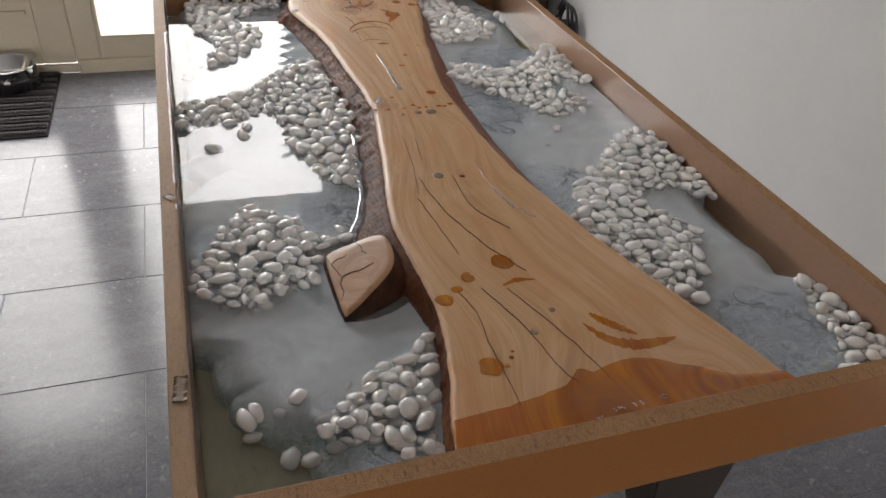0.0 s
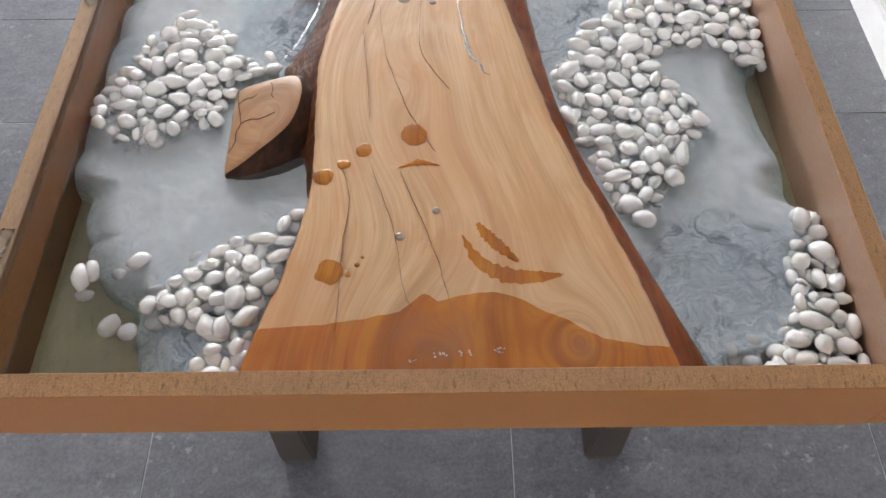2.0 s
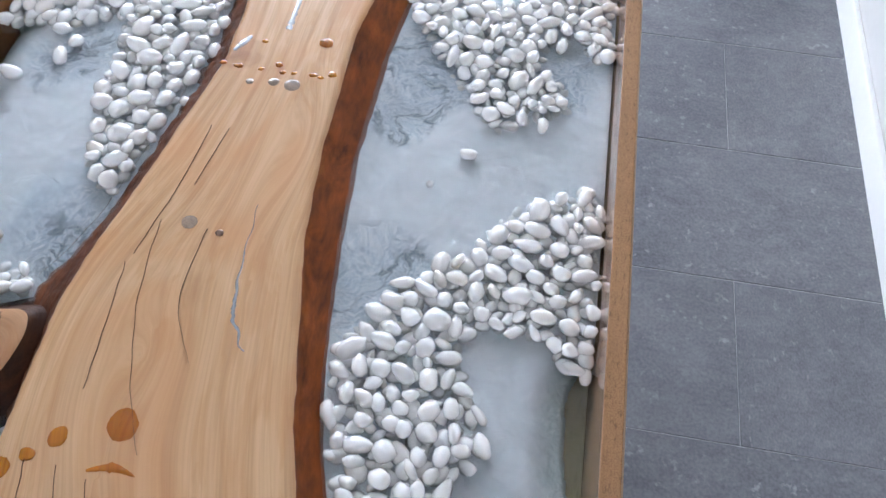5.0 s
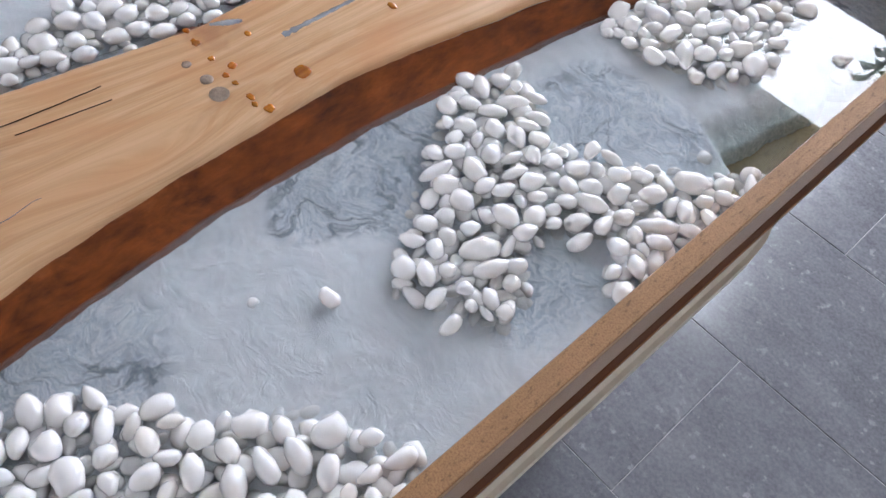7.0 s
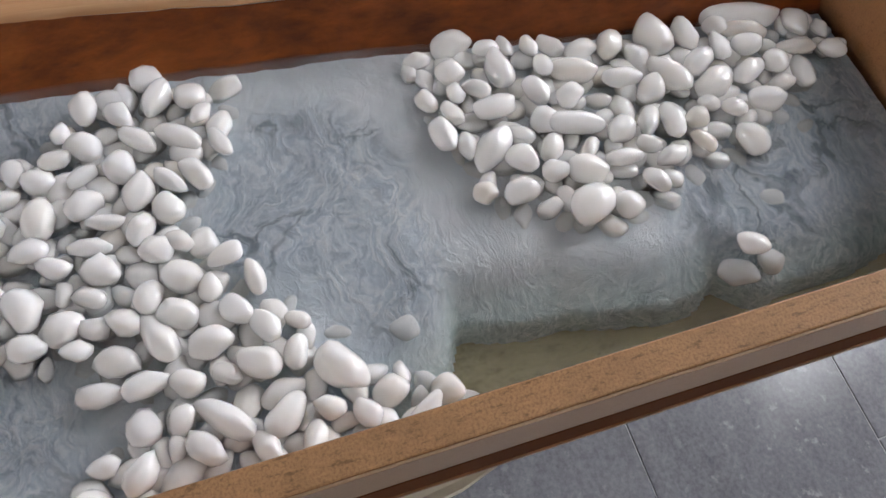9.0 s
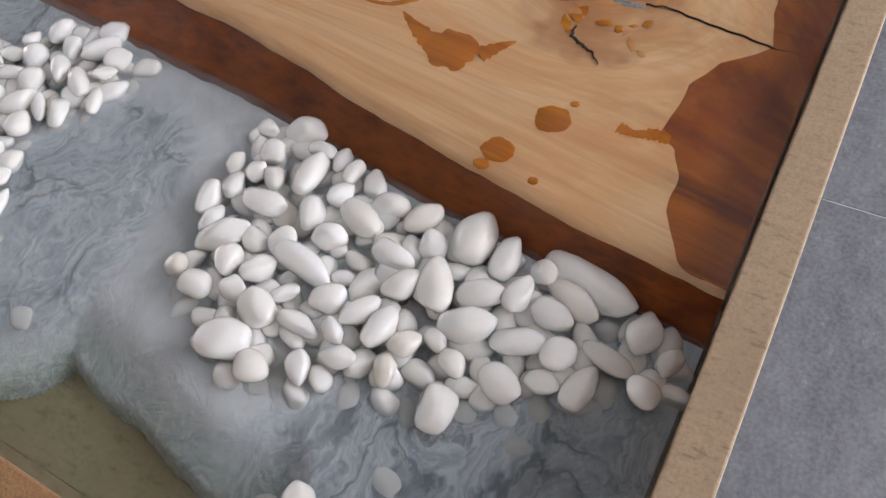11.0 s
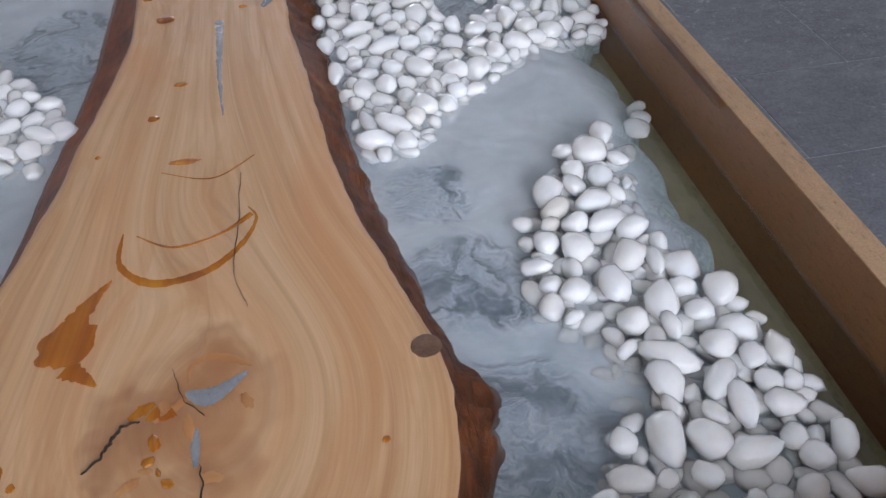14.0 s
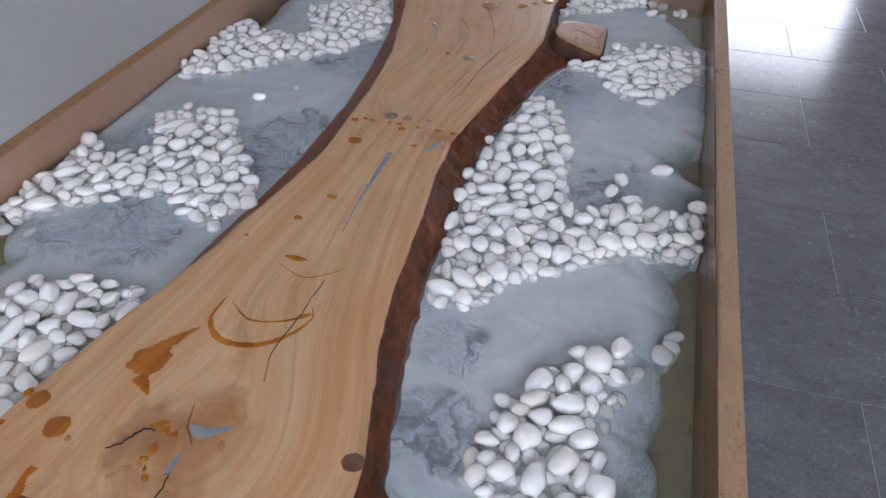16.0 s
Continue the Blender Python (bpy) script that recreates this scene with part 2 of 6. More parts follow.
def cloud_material():
    """Milky pigment that has run through the clear resin: pale drifts, smoky pools, dark hair veins."""
    m = Mat("milky_pigment", 0.5, 0.0, 0.0, 0.2)
    v = m.coords()
    warp = m.node("ShaderNodeTexNoise", Scale=9.0, Detail=4.0)
    m.link(v, warp.inputs["Vector"])
    w = m.t.nodes.new("ShaderNodeVectorMath")
    w.operation = "MULTIPLY_ADD"
    m.link(warp.outputs["Color"], w.inputs[0])
    w.inputs[1].default_value = (0.10, 0.10, 0.0)
    m.link(v, w.inputs[2])
    total = m.noise(w.outputs[0], 7.0, 6, 0.6)
    zone = None

    def math2(op, a, b):
        n = m.t.nodes.new("ShaderNodeMath")
        n.operation = op
        for sock, val in zip(n.inputs, (a, b)):
            if isinstance(val, (int, float)):
                sock.default_value = val
            else:
                m.link(val, sock)
        return n.outputs[0]

    for spots, sign in ((PALE_SPOTS, 0.25), (DARK_SPOTS, -0.25)):
        for x, y, r in spots:
            d = m.t.nodes.new("ShaderNodeVectorMath")
            d.operation = "DISTANCE"
            m.link(w.outputs[0], d.inputs[0])
            d.inputs[1].default_value = (x + 0.05, y - 0.66 + 0.05, 0.03)
            f = m.node("ShaderNodeMapRange")
            f.interpolation_type = "SMOOTHSTEP"
            f.inputs["From Min"].default_value = r * 1.25
            f.inputs["From Max"].default_value = r * 0.1
            f.inputs["To Min"].default_value = 0.0
            f.inputs["To Max"].default_value = sign
            m.link(d.outputs["Value"], f.inputs["Value"])
            total = math2("ADD", total, f.outputs[0])
            if sign < 0:
                zone = f.outputs[0] if zone is None else math2("ADD", zone, f.outputs[0])
    zone = math2("MULTIPLY", zone, -4.0)
    total = math2("ADD", total, 0.085)
    c = m.ramp(total, [(0.26, (0.20, 0.275, 0.37)), (0.40, (0.43, 0.52, 0.61)), (0.52, (0.77, 0.84, 0.89)), (0.64, (0.94, 0.965, 0.985))])
    vw = m.node("ShaderNodeTexNoise", Scale=30.0, Detail=5.0)
    m.link(v, vw.inputs["Vector"])
    vv = m.t.nodes.new("ShaderNodeVectorMath")
    vv.operation = "MULTIPLY_ADD"
    m.link(vw.outputs["Color"], vv.inputs[0])
    vv.inputs[1].default_value = (0.050, 0.050, 0.0)
    m.link(w.outputs[0], vv.inputs[2])
    fold = vv.outputs[0]
    wisp = m.noise(fold, 34, 8, 0.68, 0.9)
    comb = m.t.nodes.new("ShaderNodeMapping")
    comb.inputs["Rotation"].default_value = (0, 0, 0.35)
    comb.inputs["Scale"].default_value = (0.55, 1.2, 1.0)
    m.link(fold, comb.inputs[0])
    feather = m.noise(comb.outputs[0], 230, 5, 0.66, 0.5)
    c = m.mix(m.ramp(zone, [(0.0, (0.16,) * 3), (0.5, (0.45,) * 3)]), c, m.ramp(wisp, [(0.32, (0.32, 0.38, 0.43)), (0.44, (0.78, 0.83, 0.86)), (0.54, (0.97, 0.98, 0.985))]))
    c = m.mix(m.ramp(zone, [(0.0, (0.13,) * 3), (0.35, (0.70,) * 3)]), c, m.ramp(feather, [(0.36, (0.36, 0.44, 0.52)), (0.48, (0.66, 0.73, 0.79)), (0.60, (0.95, 0.965, 0.98))]))

    def filaments(scale, width):
        """Thin winding lines along one level of a noise."""
        n = m.noise(fold, scale, 5, 0.55, 0.8)
        d = math2("ABSOLUTE", math2("SUBTRACT", n, 0.5), 0.0)
        return m.ramp(d, [(0.0, (1.0,) * 3), (width * 0.35, (0.7,) * 3), (width, (0.0,) * 3)])

    gate = m.ramp(m.noise(v, 13.0, 3), [(0.40, (0.0,) * 3), (0.55, (1.0,) * 3)])
    lines = m.mix(1.0, m.mix(1.0, filaments(15.0, 0.045), gate, "MULTIPLY"), m.ramp(zone, [(0.04, (0.0,) * 3), (0.25, (0.95,) * 3)]), "MULTIPLY")
    c = m.mix(lines, c, (0.19, 0.235, 0.285))
    pale = m.mix(1.0, filaments(26.0, 0.022), m.ramp(m.noise(v, 9.0, 2), [(0.45, (0.05,) * 3), (0.60, (0.55,) * 3)]), "MULTIPLY")
    c = m.mix(pale, c, (0.93, 0.945, 0.95))
    sep = m.t.nodes.new("ShaderNodeSeparateXYZ")
    m.link(v, sep.inputs[0])
    thin = m.ramp(sep.outputs["Z"], [(0.000, (0.85,) * 3), (0.0175, (0.72,) * 3), (0.0315, (0.0,) * 3)])
    c = m.mix(thin, c, m.ramp(feather, [(0.36, (0.36, 0.50, 0.48)), (0.5, (0.56, 0.71, 0.68)), (0.64, (0.80, 0.90, 0.87))]))
    m.color(c)
    soft = m.mix(m.ramp(zone, [(0.0, (0.30,) * 3), (0.5, (0.9,) * 3)]), (0.5, 0.5, 0.5), m.ramp(wisp, [(0.3, (0, 0, 0)), (0.7, (1, 1, 1))]))
    m.bump(m.mix(0.5, soft, feather), 0.9, 0.004)
    m.b.inputs["Subsurface Weight"].default_value = 0.2
    m.b.inputs["Subsurface Radius"].default_value = (0.8, 1.0, 1.0)
    m.b.inputs["Subsurface Scale"].default_value = 0.004
    return m.m


M_CLOUD = cloud_material()


def veil_material():
    """Thin milk just below the surface: lets what lies under it shine through paler."""
    m = bpy.data.materials.new("milky_veil")
    m.use_nodes = True
    t = m.node_tree
    b = t.nodes["Principled BSDF"]
    b.inputs["Base Color"].default_value = (0.90, 0.945, 0.965, 1)
    b.inputs["Roughness"].default_value = 0.6
    b.inputs["Specular IOR Level"].default_value = 0.0
    tc = t.nodes.new("ShaderNodeTexCoord")
    n = t.nodes.new("ShaderNodeTexNoise")
    n.inputs["Scale"].default_value = 16.0
    n.inputs["Detail"].default_value = 7.0
    n.inputs["Distortion"].default_value = 1.4
    t.links.new(tc.outputs["Object"], n.inputs["Vector"])
    r = t.nodes.new("ShaderNodeMapRange")
    r.inputs["From Min"].default_value = 0.36
    r.inputs["From Max"].default_value = 0.66
    r.inputs["To Min"].default_value = 0.02
    r.inputs["To Max"].default_value = 0.17
    t.links.new(n.outputs["Fac"], r.inputs["Value"])
    sep = t.nodes.new("ShaderNodeSeparateXYZ")
    t.links.new(tc.outputs["Object"], sep.inputs[0])
    z = t.nodes.new("ShaderNodeMapRange")
    z.inputs["From Min"].default_value = 0.022
    z.inputs["From Max"].default_value = 0.034
    t.links.new(sep.outputs["Z"], z.inputs["Value"])
    mul = t.nodes.new("ShaderNodeMath")
    mul.operation = "MULTIPLY"
    t.links.new(r.outputs[0], mul.inputs[0])
    t.links.new(z.outputs[0], mul.inputs[1])
    t.links.new(mul.outputs[0], b.inputs["Alpha"])
    return m


M_VEIL = veil_material()


def clear_material(name, tint, rough=0.0, ior=1.5):
    m = bpy.data.materials.new(name)
    m.use_nodes = True
    t = m.node_tree
    t.nodes.remove(t.nodes["Principled BSDF"])
    out = t.nodes["Material Output"]
    tr = t.nodes.new("ShaderNodeBsdfTransparent")
    tr.inputs[0].default_value = (*tint, 1)
    gl = t.nodes.new("ShaderNodeBsdfGlossy")
    gl.inputs["Roughness"].default_value = rough
    fr = t.nodes.new("ShaderNodeFresnel")
    fr.inputs[0].default_value = ior
    mx = t.nodes.new("ShaderNodeMixShader")
    t.links.new(fr.outputs[0], mx.inputs[0])
    t.links.new(tr.outputs[0], mx.inputs[1])
    t.links.new(gl.outputs[0], mx.inputs[2])
    t.links.new(mx.outputs[0], out.inputs[0])
    return m, t, gl, fr


M_RESIN, rt, rgl, rfr = clear_material("clear_resin", (0.96, 0.975, 0.975), 0.008, 1.65)
rn = rt.nodes.new("ShaderNodeTexNoise")
rn.inputs["Scale"].default_value = 14.0
rb = rt.nodes.new("ShaderNodeBump")
rb.inputs["Strength"].default_value = 0.025
rb.inputs["Distance"].default_value = 0.004
rc = rt.nodes.new("ShaderNodeTexCoord")
rt.links.new(rc.outputs["Object"], rn.inputs["Vector"])
rt.links.new(rn.outputs["Fac"], rb.inputs["Height"])
rt.links.new(rb.outputs[0], rgl.inputs["Normal"])
M_FILM, ft, fgl, ffr = clear_material("clear_film", (0.97, 0.97, 0.96), 0.07, 1.6)
M_GLASS, gt, ggl, gfr = clear_material("window_glass", (0.97, 0.98, 0.97), 0.0, 1.45)
for lk in list(gfr.outputs[0].links):
    lk.to_socket.default_value = 0.05
    gt.links.remove(lk)


def tile_material():
    m = Mat("slate_tile", 0.3, 0.0, 0.0, 0.54)
    inf = m.t.nodes.new("ShaderNodeObjectInfo")
    v0 = m.t.nodes.new("ShaderNodeTexCoord").outputs["Object"]
    mp = m.t.nodes.new("ShaderNodeMapping")
    m.link(v0, mp.inputs[0])
    comb = m.t.nodes.new("ShaderNodeCombineXYZ")
    mul = m.t.nodes.new("ShaderNodeMath")
    mul.operation = "MULTIPLY"
    mul.inputs[1].default_value = 37.0
    m.link(inf.outputs["Random"], mul.inputs[0])
    m.link(mul.outputs[0], comb.inputs[2])
    m.link(comb.outputs[0], mp.inputs["Location"])
    v = mp.outputs[0]
    st = m.t.nodes.new("ShaderNodeMapping")
    st.inputs["Scale"].default_value = (1.0, 1.9, 1.0)
    m.link(v, st.inputs[0])
    a = m.noise(st.outputs[0], 5.0, 6, 0.6, 0.4)
    b = m.noise(st.outputs[0], 22.0, 6, 0.65, 0.6)
    s = m.noise(v, 48.0, 4, 0.6)
    c = m.ramp(a, [(0.3, (0.110, 0.114, 0.129)), (0.5, (0.145, 0.149, 0.166)), (0.7, (0.192, 0.196, 0.212))])
    c = m.mix(0.3, c, m.ramp(b, [(0.35, (0.075, 0.078, 0.088)), (0.65, (0.215, 0.216, 0.226))]))
    scuff = m.noise(v, 3.2, 3)
    spots = m.mix(1.0, m.ramp(s, [(0.60, (0, 0, 0)), (0.68, (0.65,) * 3)]), m.ramp(scuff, [(0.40, (0.12,) * 3), (0.60, (1.0,) * 3)]), "MULTIPLY")
    c = m.mix(spots, c, (0.36, 0.36, 0.365))
    grit = m.noise(v, 150.0, 3, 0.6)
    c = m.mix(0.22, c, m.ramp(grit, [(0.35, (0.06, 0.062, 0.07)), (0.65, (0.27, 0.272, 0.28))]))
    m.color(c)
    m.rough(m.ramp(b, [(0.3, (0.15,) * 3), (0.7, (0.21,) * 3)]))
    m.bump(b, 0.012, 0.001)
    return m.m


M_TILE = tile_material()
M_GROUT = plain("grout", (0.40, 0.40, 0.405), 0.8, 0.2, 40)
M_WALL = plain("white_wall_paint", (0.59, 0.585, 0.57), 0.6, 0.03, 6, bump=0.12)
M_CEIL = plain("ceiling_paint", (0.88, 0.875, 0.86), 0.7, 0.02, 5)
M_CREAM = plain("cream_paint", (0.62, 0.55, 0.41), 0.35, 0.06, 8, bump=0.05)
M_BASEB = plain("white_skirting", (0.80, 0.80, 0.79), 0.35, 0.03, 8, bump=0.04)
M_GRAVEL = plain("pale_gravel", (0.52, 0.50, 0.48), 0.9, 0.55, 70, bump=0.9, dist=0.01)
M_MATD = plain("dark_mat", (0.028, 0.024, 0.026), 0.95, 0.5, 160, bump=0.9, dist=0.004)
M_MATL = plain("grey_mat", (0.11, 0.10, 0.105), 0.95, 0.4, 160, bump=0.9, dist=0.004)
M_STEEL = plain("steel", (0.62, 0.62, 0.62), 0.16, 0.05, 30, metal=1.0, bump=0)
M_BOWL = plain("black_enamel", (0.02, 0.02, 0.021), 0.12, 0.1, 30, coat=0.5, bump=0)
M_BLACK = plain("black_rubber", (0.014, 0.014, 0.015), 0.45, 0.2, 60)
M_CURTAIN = plain("brown_cloth", (0.085, 0.055, 0.040), 0.9, 0.25, 60, bump=0.5)
M_LEAF = plain("palm_leaf", (0.05, 0.09, 0.03), 0.5, 0.3, 40)
M_STEM = plain("palm_stem", (0.12, 0.085, 0.05), 0.8, 0.3, 60, bump=0.5)
M_POT = plain("grey_pot", (0.16, 0.155, 0.15), 0.7, 0.2, 30)
M_TTOP = plain("cream_laminate", (0.64, 0.57, 0.45), 0.4, 0.05, 20, bump=0.05)
M_LEG = plain("beige_leg", (0.034, 0.027, 0.021), 0.5, 0.25, 40)


def glow(name, col, strength):
    m = bpy.data.materials.new(name)
    m.use_nodes = True
    t = m.node_tree
    t.nodes.remove(t.nodes["Principled BSDF"])
    e = t.nodes.new("ShaderNodeEmission")
    e.inputs[0].default_value = (*col, 1)
    e.inputs[1].default_value = strength
    t.links.new(e.outputs[0], t.nodes["Material Output"].inputs[0])
    return m


M_SKY_N = glow("bright_sky_north", (0.92, 0.965, 1.0), 16.0)
M_SKY_S = glow("bright_sky_south", (0.95, 0.96, 1.0), 15.5)


# ---- mesh helpers ----
def mesh_object(name, verts, faces, mats, parent=None, smooth=True, face_mats=None, uvs=None, label=""):
    me = bpy.data.meshes.new(name)
    me.from_pydata([tuple(map(float, v)) for v in verts], [], [tuple(map(int, f)) for f in faces])
    for mt in (mats if isinstance(mats, (list, tuple)) else [mats]):
        me.materials.append(mt)
    if face_mats is not None:
        me.polygons.foreach_set("material_index", np.asarray(face_mats, dtype=np.int32))
    me.polygons.foreach_set("use_smooth", np.full(len(me.polygons), bool(smooth)))
    if uvs is not None:
        lay = me.uv_layers.new(name="flow")
        idx = np.empty(len(me.loops), dtype=np.int32)
        me.loops.foreach_get("vertex_index", idx)
        lay.data.foreach_set("uv", np.asarray(uvs, dtype=np.float32)[idx].ravel())
    me.update()
    ob = new(name, me)
    if parent is not None:
        ob.parent = parent
    if label:
        ob["label"] = label
    return ob


def part(name, bm, material, parent, label=""):
    me = bpy.data.meshes.new(name)
    bm.to_mesh(me)
    bm.free()
    me.materials.append(material)
    ob = new(name, me)
    ob.parent = parent
    if label:
        ob["label"] = label
    return ob


def box_bm(lo, hi, bevel=0.0, segs=2):
    bm = bmesh.new()
    c = [(a + b) / 2 for a, b in zip(lo, hi)]
    d = [b - a for a, b in zip(lo, hi)]
    bmesh.ops.create_cube(bm, size=1.0, matrix=Matrix.Translation(c) @ Matrix.Diagonal((*d, 1)))
    if bevel:
        bmesh.ops.bevel(bm, geom=bm.edges[:], offset=bevel, segments=segs, affect="EDGES", profile=0.5)
    return bm


def lathe_bm(profile, n=32):
    """A turned body from (radius, height) pairs."""
    bm = bmesh.new()
    rings = [[bm.verts.new((r * math.cos(2 * math.pi * i / n), r * math.sin(2 * math.pi * i / n), z)) for i in range(n)] for r, z in profile]
    for a, b in zip(rings, rings[1:]):
        for i in range(n):
            f = bm.faces.new((a[i], a[(i + 1) % n], b[(i + 1) % n], b[i]))
            f.smooth = True
    return bm


def tube_bm(points, radius, n=8, closed=False):
    bm = bmesh.new()
    pts = [Vector(p) for p in points]
    rings = []
    for i, p in enumerate(pts):
        a, b = pts[max(0, i - 1)], pts[min(len(pts) - 1, i + 1)]
        q = (b - a).normalized().to_track_quat("Z", "X").to_matrix()
        r = radius[i] if isinstance(radius, (list, tuple)) else radius
        rings.append([bm.verts.new(p + q @ Vector((r * math.cos(2 * math.pi * k / n), r * math.sin(2 * math.pi * k / n), 0))) for k in range(n)])
    for a, b in zip(rings, rings[1:]):
        for k in range(n):
            bm.faces.new((a[k], a[(k + 1) % n], b[(k + 1) % n], b[k])).smooth = True
    bm.faces.new(rings[0][::-1])
    bm.faces.new(rings[-1])
    return bm


def empty(name, at=(0, 0, 0)):
    ob = new(name)
    ob.empty_display_size = 0.05
    ob.location = at
    return ob


def structure(name, bm, material, label, category):
    ob = part(name, bm, material, None)
    return tagged(ob, label, category, kind="structure")


# ---- room ----
floor = structure("floor", box_bm((WX_W - 0.2, WY_S - 0.2, -0.12), (WX_E + 0.2, WY_N + 0.055, -0.0016)), M_GROUT, "grey slate-look tiled floor with narrow joints", "floor")
structure("ceiling", box_bm((WX_W - 0.2, WY_S - 0.2, ZC), (WX_E + 0.2, WY_N + 0.2, ZC + 0.15)), M_CEIL, "plain white painted ceiling", "ceiling")
structure("wall_east", box_bm((WX_E, WY_S - 0.2, -0.006), (WX_E + 0.2, WY_N + 0.2, ZC)), M_WALL, "smooth white painted wall beside the table", "wall")
structure("wall_west", box_bm((WX_W - 0.2, WY_S - 0.2, -0.006), (WX_W, WY_N + 0.2, ZC)), M_WALL, "plain white painted wall", "wall")
bm = box_bm((WX_E - 0.016, WY_S, -0.002), (WX_E - 0.0005, 2.36, 0.075), 0.003)
structure("baseboard", bm, M_BASEB, "white painted skirting board along the wall", "skirting board")


def wall_with_openings(name, y0, y1, openings, label):
    """A wall along x with openings (x0, x1, z0, z1) cut right through it."""
    bm = bmesh.new()
    xs = sorted({WX_W, WX_E, *[o[0] for o in openings], *[o[1] for o in openings]})
    for a, b in zip(xs, xs[1:]):
        mid = (a + b) / 2
        holes = [o for o in openings if o[0] <= mid <= o[1]]
        spans = [(-0.006, ZC)] if not holes else [(-0.006, holes[0][2]), (holes[0][3], ZC)]
        for z0, z1 in spans:
            if z1 - z0 > 0.001:
                bmesh.ops.create_cube(bm, size=1.0, matrix=Matrix.Translation((mid, (y0 + y1) / 2, (z0 + z1) / 2)) @ Matrix.Diagonal((b - a, y1 - y0, z1 - z0, 1)))
    return structure(name, bm, M_WALL, label, "wall")


DOOR = (-1.70, -0.80, -0.002, 2.24)
WIN = (-0.80, 0.27, -0.002, 2.24)
wall_with_openings("wall_north", WY_N, WY_N + 0.06, [(DOOR[0], WIN[1], -0.006, 2.24)], "white wall with a glazed garden door and side light")
SOUTH = (-2.25, 0.9, 0.06, 2.16)
wall_with_openings("wall_south", WY_S - 0.2, WY_S, [SOUTH], "white wall with a wide window")


def glazed(name, x0, x1, z0, z1, y, stile, kick, label, category, thick=0.05, face=-1):
    """A framed pane: stiles, rails, a glass pane with beads."""
    th = empty(name, ((x0 + x1) / 2, y, z0))
    tagged(th, label, category, kind="structure")
    inv = Matrix.Translation(th.location).inverted()

    def put(nm, lo, hi, mat, bevel=0.004, lb=""):
        bm = box_bm(lo, hi, bevel)
        bmesh.ops.transform(bm, matrix=inv, verts=bm.verts)
        return part(nm, bm, mat, th, lb)

    put("stile", (x0, y, z0), (x0 + stile, y + thick, z1), M_CREAM)
    put("stile", (x1 - stile, y, z0), (x1, y + thick, z1), M_CREAM)
    put("top_rail", (x0 + stile, y + 0.002, z1 - 0.08), (x1 - stile, y + thick - 0.002, z1), M_CREAM)
    put("bottom_rail", (x0 + stile, y + 0.002, z0), (x1 - stile, y + thick - 0.002, z0 + kick), M_CREAM)
    gx0, gx1, gz0, gz1 = x0 + stile, x1 - stile, z0 + kick, z1 - 0.08
    pane = put("pane", (gx0, y + 0.022, gz0), (gx1, y + 0.028, gz1), M_GLASS, 0)
    pane.visible_shadow = False
    b = 0.014
    for lo, hi in (((gx0, y - 0.004, gz0), (gx0 + b, y + 0.02, gz1)), ((gx1 - b, y - 0.004, gz0), (gx1, y + 0.02, gz1)),
                   ((gx0 + b, y - 0.004, gz0), (gx1 - b, y + 0.02, gz0 + b)), ((gx0 + b, y - 0.004, gz1 - b), (gx1 - b, y + 0.02, gz1))):
        put("glazing_bead", lo, hi, M_CREAM, 0.003)
    return th, put


door, put_d = glazed("door_1", DOOR[0], DOOR[1] - 0.002, 0.035, 2.235, WY_N - 0.02, 0.115, 0.25, "cream painted garden door with a tall glass pane", "door")
put_d("panel_moulding", (DOOR[0] + 0.14, WY_N - 0.030, 0.07), (DOOR[1] - 0.14, WY_N - 0.019, 0.085), M_CREAM, 0.003)
put_d("panel_moulding", (DOOR[0] + 0.14, WY_N - 0.030, 0.235), (DOOR[1] - 0.14, WY_N - 0.019, 0.250), M_CREAM, 0.003)
put_d("weather_bar", (DOOR[0] + 0.02, WY_N - 0.045, 0.004), (DOOR[1] + 0.005, WY_N - 0.020, 0.035), M_CREAM, 0.004)
put_d("handle", (DOOR[1] - 0.07, WY_N - 0.075, 1.02), (DOOR[1] - 0.05, WY_N - 0.02, 1.15), M_STEEL, 0.006)
wnd, put_w = glazed("window_1", WIN[0] + 0.002, WIN[1], -0.002, 2.235, WY_N - 0.03, 0.09, 0.135, "cream framed full-height side light", "window")
put_w("sill_board", (WIN[0] + 0.01, WY_N - 0.048, -0.002), (WIN[1], WY_N - 0.0305, 0.055), M_CREAM, 0.005)
glazed("window_2", SOUTH[0], SOUTH[1], SOUTH[2], SOUTH[3], WY_S - 0.10, 0.07, 0.07, "wide white framed window", "window")

# outside
structure("ground", box_bm((-60, WY_N + 0.06, -0.16), (60, 90, -0.06)), M_GRAVEL, "pale gravel terrace outside the door", "ground")
structure("ground", box_bm((-60, -90, -0.16), (60, WY_S - 0.2, -0.06)), M_GRAVEL, "pale gravel outside the window", "ground")


def backdrop(y, mat, label):
    bm = bmesh.new()
    vs = [bm.verts.new(p) for p in ((-16, y, 0.30), (16, y, 0.30), (16, y, 12.0), (-16, y, 12.0))]
    bm.faces.new(vs)
    return structure("backdrop", bm, mat, label, "sky")


backdrop(WY_N + 4.2, M_SKY_N, "bright overcast sky beyond the garden")
backdrop(WY_S - 4.2, M_SKY_S, "bright overcast sky beyond the window")


